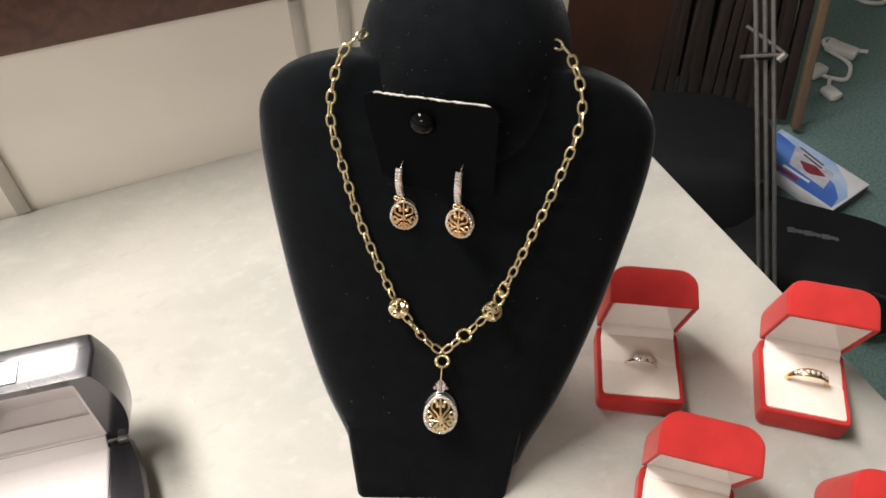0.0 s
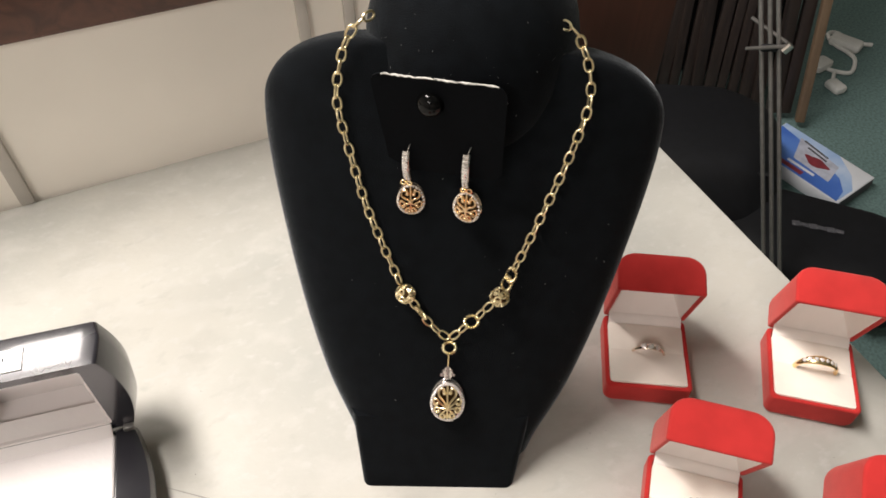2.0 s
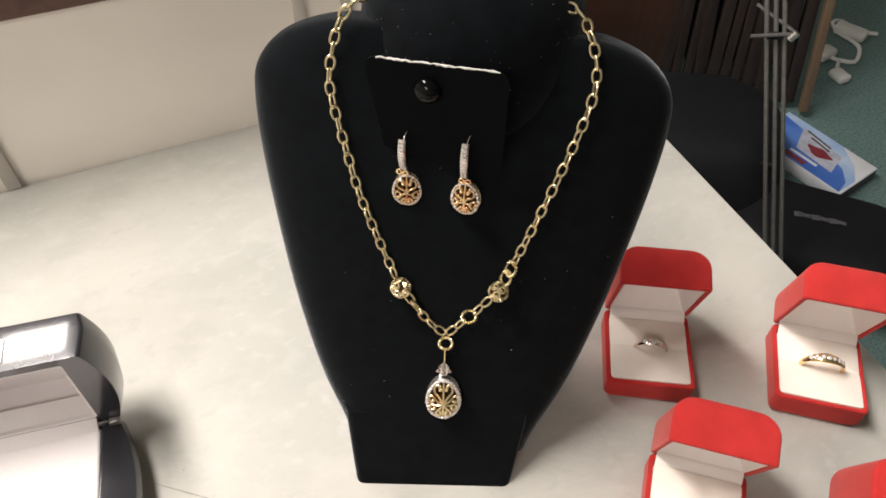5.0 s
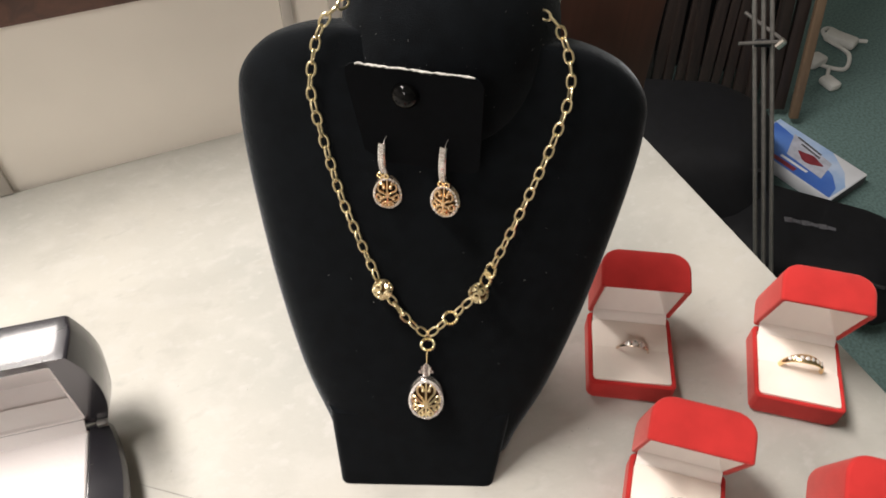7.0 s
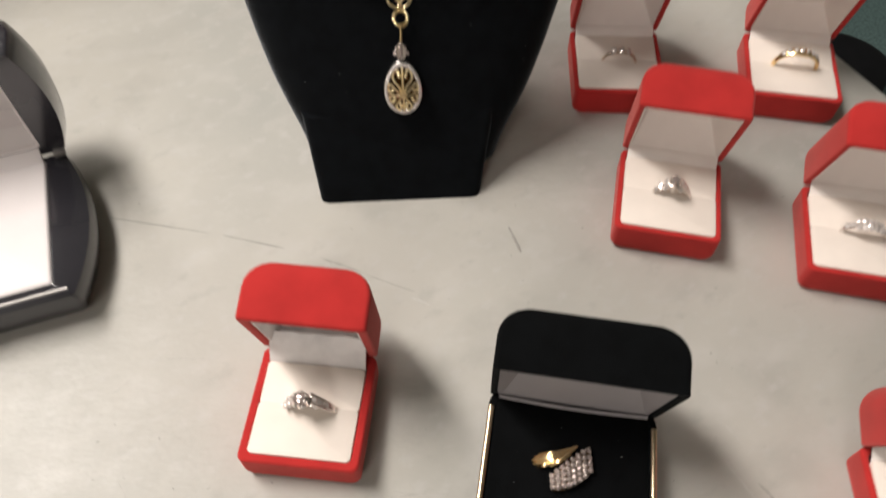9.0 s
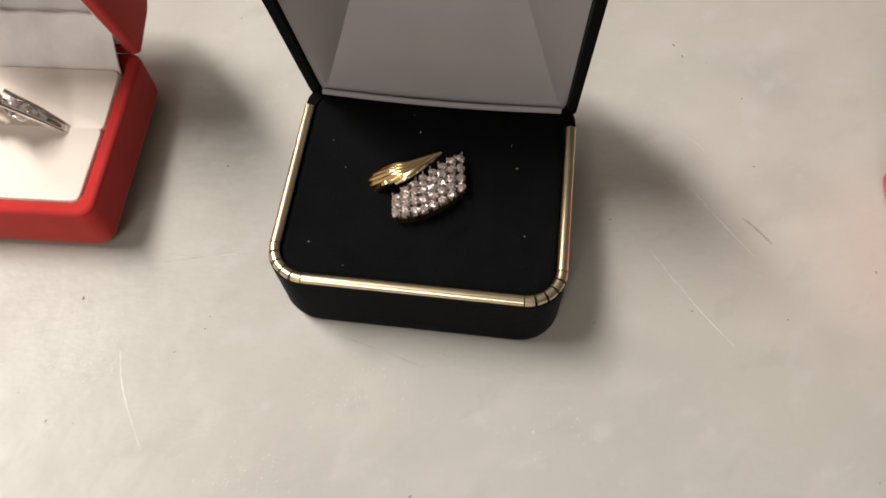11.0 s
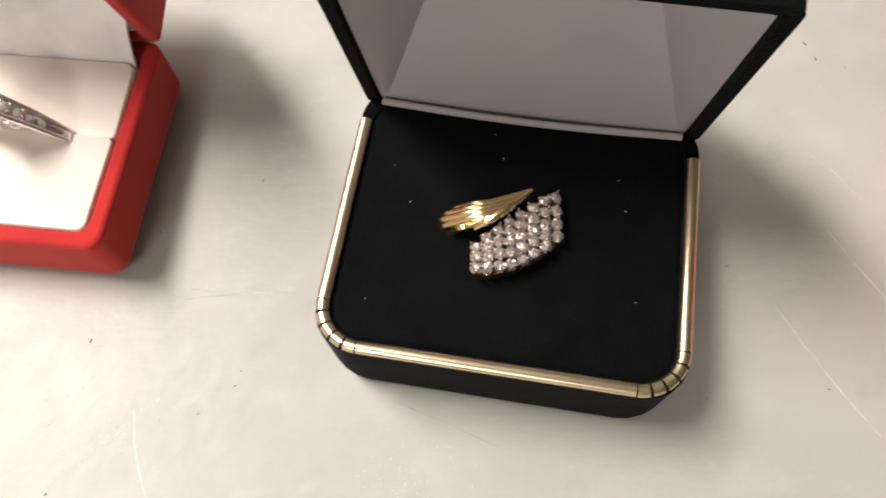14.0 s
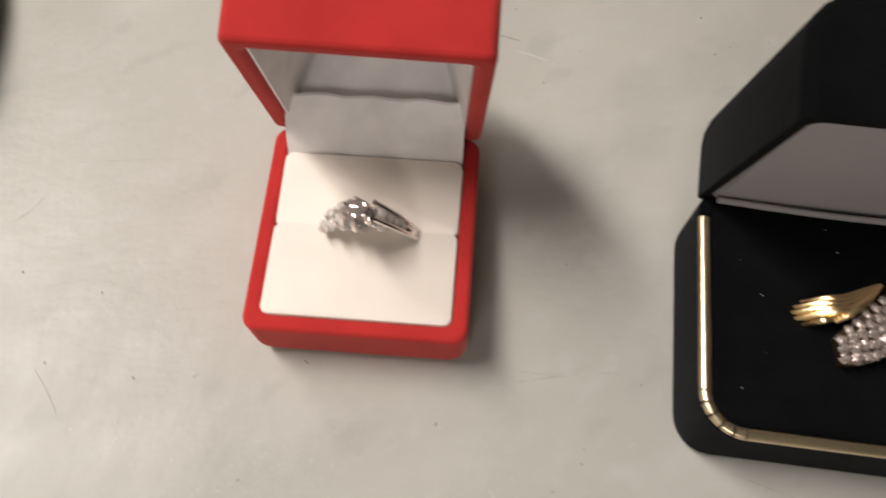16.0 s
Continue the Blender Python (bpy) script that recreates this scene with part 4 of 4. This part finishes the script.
def earrings():
    a, b = Vector((0.0242, 0.3042, 0.9955)), Vector((0.0765, 0.2905, 0.9988))
    low = on_chest(-0.004, 0.068, 0.003)
    right = (b - a).normalized()
    down = (low - (a + b) / 2).normalized()
    face = down.cross(right).normalized()
    face = face if face.y < 0 else -face
    up = face.cross(right).normalized()
    m = Matrix((right, up, face)).transposed().to_4x4()
    w, h = (b - a).length + 0.0060, 0.054
    at = Matrix.Translation((a + b) / 2) @ m
    card = empty("earring_card", at, "black earring card with a torn white top edge", "earring card")
    outline = [(p.x * (0.945 + 2.2 * p.y) - 0.0012, p.y - h / 2) for p in rectangle(w, h, 0.006)]
    part("card", loft([[(x, y, z) for x, y in outline] for z in (-0.0006, 0.0002)]), BLACK_CARD, card)
    edge = [(-w / 2 + 0.0045 + (w - 0.0095) * i / 40, 0.0003 * random.uniform(-1, 1.3), 0.0002) for i in range(41)]
    part("torn_edge", tube(edge, [0.00042 * random.uniform(0.5, 1.4) for _ in edge], 6), CARD_EDGE, card, "rough white torn edge")
    part("peg", tube([(-0.005, -0.013, 0.0056 * math.sin(math.pi / 2 * k / 8)) for k in range(9)], [0.0062 * math.cos(math.pi / 2 * k / 8.2) for k in range(9)], 28), PEG, card, "glossy black plastic peg")
    for side, x, y0, length, dx in ((-1, -0.0184, -0.0395, 0.0168, 0.0022), (1, 0.0104, -0.0364, 0.0192, 0.0004)):
        ear = empty("earring", at @ Matrix.Translation((x, y0 - 0.0011, 0.0015)) @ pose(0, 0, 0, -4, 0, -3 if side < 0 else -1), "gold drop earring with a stone-set bar", "earring", "pair of earrings on the card")
        arc = [(0.0002 * k * side * -0.3, -length * k / 10, 0.0024 * math.sin(math.pi * k / 10) + 0.001) for k in range(11)]
        part("bar", tube(arc, 0.0018, 8, flat=0.6), SILVER, ear, "white gold bar")
        for k in range(10):
            p = Vector(arc[k]).lerp(Vector(arc[k + 1]), 0.5)
            for off in (-0.0007, 0.0007):
                set_stone(ear, p.x + off, p.y, p.z + 0.0009, 0.0015, data=PALE_STONE_DATA)
        part("wire", tube([(0.0006, -0.0008, 0.0006), (0.0012, 0.0018, 0.0002), (0.0016, 0.0026, -0.0012)], 0.00022, 6), SILVER, ear)
        for off in (-0.0015, 0.0015):
            loop = [(off + 0.00115 * math.cos(q), -length - 0.0013 + 0.00125 * math.sin(q), 0.0024) for q in [2 * math.pi * k / 12 for k in range(12)]]
            part("petal", tube(loop, 0.00042, 6, closed=True), GOLD, ear)
        filigree_drop(ear, Matrix.Translation((dx, -length - 0.0108, 0.0030)) @ pose(0, 0, 0, -10, 14 if side < 0 else -4, 0), 0.0132, 0.0168, "drop", HEART_SCROLLS, ROSE_GOLD, WARM_SILVER)


earrings()

# ---- marks on the table ----
for track in (((-0.114, 0.227), (-0.085, 0.220), (-0.056, 0.213)), ((-0.048, 0.211), (-0.030, 0.2055), (-0.014, 0.2005)), ((0.006, 0.193), (0.018, 0.188), (0.028, 0.183))):
    scuff(track, 0.00045, MARK, "thin broken scratch in the table paint")
scuff(((0.109, 0.208), (0.112, 0.198), (0.114, 0.191)), 0.0010, MARK, "short dark scuff on the table paint")
scuff(((0.031, 0.181), (0.047, 0.1735), (0.056, 0.1695)), 0.00030, MARK, "thin broken scratch in the table paint")
# White highlight where the thin line ends, laid on as a pale mark.
scuff(((0.054, 0.1660), (0.0585, 0.1640), (0.0635, 0.1612)), 0.00045, PALE_MARK, "short pale highlight painted at the end of the scratch")
scuff(((-0.094, 0.118), (-0.087, 0.123), (-0.082, 0.129)), 0.00030, FAINT_MARK, "short dark crack in the table paint")
scuff(((-0.084, 0.099), (-0.069, 0.101), (-0.054, 0.097)), 0.00022, FAINT_MARK, "fine dark crack in the table paint")
scuff(((-0.077, 0.1375), (-0.060, 0.137), (-0.044, 0.136)), 0.00035, FAINT_MARK, "fine dark crack in the table paint")
scuff(((-0.080, 0.078), (-0.076, 0.072), (-0.072, 0.064)), 0.00022, FAINT_MARK, "fine dark crack in the table paint")
scuff(((0.037, 0.064), (0.056, 0.065), (0.070, 0.0645)), 0.00030, FAINT_MARK, "fine dark crack in the table paint")
scuff(((0.033, 0.039), (0.035, 0.028), (0.041, 0.012)), 0.00030, PALE_MARK, "pale rubbed scratch in the table paint")
scuff(((0.195, 0.093), (0.200, 0.087), (0.204, 0.080)), 0.00020, PALE_MARK, "pale short scratch in the table paint")
scuff(((0.178, 0.055), (0.181, 0.049), (0.183, 0.044)), 0.00025, PALE_MARK, "pale straight scratch in the table paint")
scuff(((0.183, 0.045), (0.188, 0.035), (0.194, 0.025)), 0.00025, PALE_MARK, "pale straight scratch in the table paint")
scuff(((0.194, 0.073), (0.200, 0.061), (0.206, 0.050)), 0.00025, PALE_MARK, "pale short scratch in the table paint")
scuff(((0.206, 0.062), (0.209, 0.058), (0.212, 0.053)), 0.0005, MARK, "short dark nick in the table paint")
scuff(((0.091, 0.038), (0.103, 0.032), (0.115, 0.026)), 0.00018, FAINT_MARK, "fine dark crack in the table paint")
scuff(((0.043, 0.067), (0.052, 0.0655), (0.063, 0.067)), 0.00020, FAINT_MARK, "fine dark crack in the table paint")


def flecks(count, box_, sizes, mat, name, label, lift=0.0, place=None):
    """Tiny specks strewn over a rectangle; one object."""
    bm = bmesh.new()
    for _ in range(count):
        x, y = random.uniform(box_[0], box_[1]), random.uniform(box_[2], box_[3])
        r, a = random.uniform(*sizes), random.uniform(0, 360)
        m = (place(x, y) if place else Matrix.Translation((x, y, TOP + lift))) @ pose(0, 0, 0, 0, 0, a)
        add_box(bm, (r * random.uniform(1, 3.2), r * 0.6, 0.00016), m)
    ob = part(name, bm, mat)
    return tagged(ob, label, "specks", kind="stuff")


random.seed(11)


def rubbed(spots, label):
    """Pale worn grains where the paint has been rubbed, thinning out round each spot."""
    bm = bmesh.new()
    for cx, cy, spread, count in spots:
        for _ in range(count):
            r, a = random.uniform(0.00007, 0.00026), random.uniform(10, 85)
            m = Matrix.Translation((random.gauss(cx, spread), random.gauss(cy, spread * 0.6), TOP + 0.00003)) @ pose(0, 0, 0, 0, 0, a)
            add_box(bm, (r * random.uniform(1, 4), r * 0.8, 0.00010), m)
    tagged(part("rubbed_paint", bm, RUBBED), label, "worn paint", kind="stuff")


rubbed(((-0.011, 0.049, 0.006, 60), (-0.025, 0.045, 0.007, 70), (-0.058, 0.057, 0.007, 70), (-0.042, 0.086, 0.006, 30), (-0.080, 0.090, 0.005, 20)), "pale rubbed paint by the red box")
rubbed(((0.030, 0.036, 0.007, 80), (0.020, 0.036, 0.006, 50), (0.092, 0.022, 0.007, 90), (0.069, 0.002, 0.007, 50), (0.147, 0.006, 0.008, 40), (0.024, 0.048, 0.005, 40)), "pale rubbed paint before the black box")
flecks(150, (-0.28, 0.36, -0.05, 0.30), (0.00018, 0.00042), SPECK, "paint_specks", "tiny dark specks in the table paint", 0.0001)
K_PAD = Matrix.Translation((0.1185, 0.0668, TOP + 0.0250)) @ pose(0, 0, 0, 0, 0, -12)
flecks(12, (-0.030, 0.030, -0.025, 0.022), (0.00006, 0.00014), PAPER, "lint", "tiny pale lint on the black pad", place=lambda x, y: K_PAD @ Matrix.Translation((x, y, 0)))
flecks(40, (-0.07, 0.08, -0.08, 0.118), (0.00009, 0.00020), CARD_EDGE, "lint", "tiny pale lint on the black velvet bust", place=lambda x, y: facing(on_chest(x, y, 0.0004), UP_CHEST))


def on_neck(a, z):
    """A place on the front of the bust's neck."""
    c, n = math.cos(radians(a)), math.sin(radians(a))
    k = neck_size(z)
    return facing(Vector((NECK_X + 0.0504 * k * c, neck_y(z) + 0.0467 * k * n, z)), (0, 0, 1), Vector((c, n, 0)))


flecks(70, (195, 345, 0.950, 1.022), (0.00007, 0.00016), CARD_EDGE, "lint", "tiny pale lint on the bust's neck", place=on_neck)

# ---- the corner beyond the table ----


def bag(name, at, size, label, lean=0.0, logo=False):
    rings = []
    for i in range(15):
        k = i / 14
        z = size[2] * k
        f = (math.sin(math.pi * (0.06 + 0.88 * k))) ** 0.28
        rings.append([(p.x + 0.012 * math.sin(9 * k + 12 * p.y), p.y + lean * z + 0.010 * math.sin(7 * k + 14 * p.x), z) for p in rectangle(size[0] * f, size[1] * f, 0.3 * min(size[0], size[1]) * f, per=8)])
    thing = empty(name, at, label, "bag")
    part("body", loft(rings), BLACK_NYLON, thing, sharp=60)
    part("zip", tube([(-size[0] * 0.4, -size[1] * 0.33 + lean * size[2] * 0.85, size[2] * 0.86), (0, -size[1] * 0.36 + lean * size[2] * 0.88, size[2] * 0.89), (size[0] * 0.4, -size[1] * 0.33 + lean * size[2] * 0.85, size[2] * 0.86)], 0.004, 6), STEEL_DARK, thing)
    if logo:
        for i in range(6):
            part("print_bar", block((0.0155, 0.009 if i % 2 else 0.013, 0.002), Matrix.Translation((-0.045 + 0.0155 * i, -0.012 + 0.0034 * i, size[2] + 0.0005)) @ pose(0, 0, 0, 0, 0, 12 + 6 * (-1) ** i), 0.0005), GREY_PRINT, thing, "grey printed mark")
    return thing


bag("backpack", pose(0.50, 1.24, 0, 0, 0, -8), (0.50, 0.34, 0.20), "large black nylon backpack on the carpet", 0.15)
bag("shoulder_bag", pose(0.77, 1.03, 0, 0, 0, -28), (0.37, 0.24, 0.125), "low black nylon bag with a grey mark", 0.0, True)


def carton():
    box = empty("carton", pose(0.874, 1.324, 0.0165, 0, 0, -53), "flat blue and white cardboard carton by the bags", "box")
    part("body", block((0.237, 0.136, 0.032), Matrix.Translation((0, 0, 0)), 0.002), CARTON_WHITE, box)

    def printed(outline, z0, z1, mat, label):
        part("print_panel", loft([[(x, y, z) for x, y in outline] for z in (z0, z1)]), mat, box, label)

    printed([(-0.116, -0.066), (0.112, -0.066), (0.114, -0.010), (0.085, 0.030), (0.030, 0.066), (-0.116, 0.066)], 0.0158, 0.0166, CARTON_SKY, "pale blue printed area")
    printed([(-0.116, -0.066), (0.112, -0.066), (0.104, -0.030), (0.075, 0.000), (0.020, 0.022), (-0.060, 0.040), (-0.116, 0.050)], 0.0160, 0.0170, CARTON_BLUE, "deep blue printed area")
    printed([(-0.062, 0.048), (0.052, 0.030), (0.066, -0.030), (-0.030, -0.024)], 0.0164, 0.0175, CARTON_PALE, "white printed area")
    blot = [(0.030 * (1 + 0.22 * math.sin(3 * a)) * math.cos(a) + 0.012, 0.014 * (1 + 0.2 * math.cos(4 * a)) * math.sin(a) + 0.002) for a in [2 * math.pi * k / 20 for k in range(20)]]
    printed(blot, 0.0170, 0.0181, CARTON_RED, "red printed picture")
    for i in range(2):
        part("print_bar", block((0.070 - 0.015 * i, 0.005, 0.0012), Matrix.Translation((-0.015 + 0.012 * i, 0.040 - 0.013 * i, 0.0176)) @ pose(0, 0, 0, 0, 0, -8)), GREY_PRINT, box, "dark printed line")
    part("print_bar", block((0.090, 0.012, 0.0012), Matrix.Translation((-0.030, -0.054, 0.0172))), CARTON_RED, box, "red printed band")
    part("print_bar", block((0.070, 0.007, 0.0012), Matrix.Translation((0.000, -0.038, 0.0172))), CARTON_WHITE, box, "white printed band")
    # Darker panel over the carton's +x end face.
    part("print_panel", block((0.0012, 0.130, 0.026), Matrix.Translation((0.1188, 0, 0))), GREY_PRINT, box, "dark panel on the end")
    return box


carton()


def leaning_stand():
    foot, head = Vector((0.663, 0.85, 0.012)), Vector((0.539, 1.10, 0.58))
    d = (head - foot).normalized()
    stand = empty("folded_stand", Matrix(), "folded grey metal stand leaning among the bags", "stand")
    for i, dx in enumerate((-0.014, -0.001, 0.011)):
        part("tube", tube([foot + Vector((dx, 0, 0.006 * i)), foot + d * 0.86 + Vector((dx * 0.9, 0, 0.006 * i))], 0.0036, 10), TUBE_METAL, stand)
    c = foot + d * 0.537
    part("clamp", block((0.026, 0.011, 0.011), Matrix.Translation(c + Vector((-0.004, 0, 0.01))) @ pose(0, 0, 0, 35, 0, 0), 0.003), STEEL_DARK, stand)
    part("lever", tube([c + Vector((0.02, 0, 0.02)), c + Vector((-0.035, 0.03, 0.045))], 0.003, 8), TUBE_METAL, stand)
    part("lever", tube([c + Vector((0.02, -0.01, 0.02)), c + Vector((-0.045, -0.01, 0.015))], 0.003, 8), TUBE_METAL, stand)
    part("knob", tube([c + Vector((0.014, -0.012, 0.012)), c + Vector((0.022, -0.012, 0.024))], 0.0065, 10), SILVER, stand, "bright metal knob")


leaning_stand()


def boards():
    random.seed(5)
    n = 15
    for i in range(n):
        k = i / (n - 1)
        x, y = 0.50 + 0.40 * k, 1.62 - 0.05 * k - 0.09 * max(0.0, (k - 0.5) / 0.5) ** 1.3 + random.uniform(-0.012, 0.012)
        pale = i >= n - 1
        w = 0.020 if pale else random.uniform(0.020, 0.028)
        m = pose(x, y, 0, -14, -5.5 if pale else 2.0 - 6 * k, random.uniform(-12, 12)) @ Matrix.Translation((0, 0, 0.62))
        ob = part("leaning_board", block((w, 0.020, 1.20), bevel=0.0015), WOOD_PALE if pale else WOOD_DARK, None, at=m)
        tagged(ob, "pale wooden board leaning upright on the carpet" if pale else "dark stained board leaning upright in a stack", "board", "stack of leaning boards")
    ob = part("folded_screen", block((0.52, 0.03, 1.3), bevel=0.004), BLACK_NYLON, None, at=pose(0.64, 1.72, 0.0, -10, 0, -6) @ Matrix.Translation((0, 0, 0.655)))
    tagged(ob, "black folded screen behind the leaning boards", "screen")


boards()


def cable():
    ob = empty("white_cable", Matrix(), "loose white cable with plugs lying on the green carpet", "cable")
    coil = smooth_path([(1.205, 1.828, 0.006), (1.160, 1.836, 0.007), (1.122, 1.880, 0.010), (1.094, 1.866, 0.012), (1.100, 1.822, 0.010), (1.127, 1.790, 0.006), (1.133, 1.756, 0.006), (1.104, 1.701, 0.006), (1.066, 1.704, 0.006), (1.035, 1.721, 0.008)], 8)
    part("lead", tube(coil, 0.0055, 8), WHITE_PLASTIC, ob)
    part("lead", tube(smooth_path([(1.062, 1.704, 0.006), (1.048, 1.672, 0.006), (1.039, 1.640, 0.008)], 6), 0.0050, 8), WHITE_PLASTIC, ob)
    part("plug", block((0.060, 0.040, 0.024), pose(1.030, 1.726, 0.0125, 0, 0, 35), 0.009), WHITE_PLASTIC, ob)
    part("plug", block((0.050, 0.036, 0.022), pose(1.039, 1.632, 0.0115, 0, 0, -65), 0.009), WHITE_PLASTIC, ob)
    part("plug", block((0.085, 0.045, 0.026), pose(1.130, 1.826, 0.0135, 0, 0, -38), 0.010), WHITE_PLASTIC, ob)
    far = empty("white_cable", Matrix(), "short white cable end on the green carpet", "cable")
    part("lead", tube(smooth_path([(1.270, 2.110, 0.006), (1.300, 2.080, 0.007), (1.345, 2.085, 0.006), (1.36, 2.13, 0.006)], 8), 0.0065, 8), WHITE_PLASTIC, far)


cable()
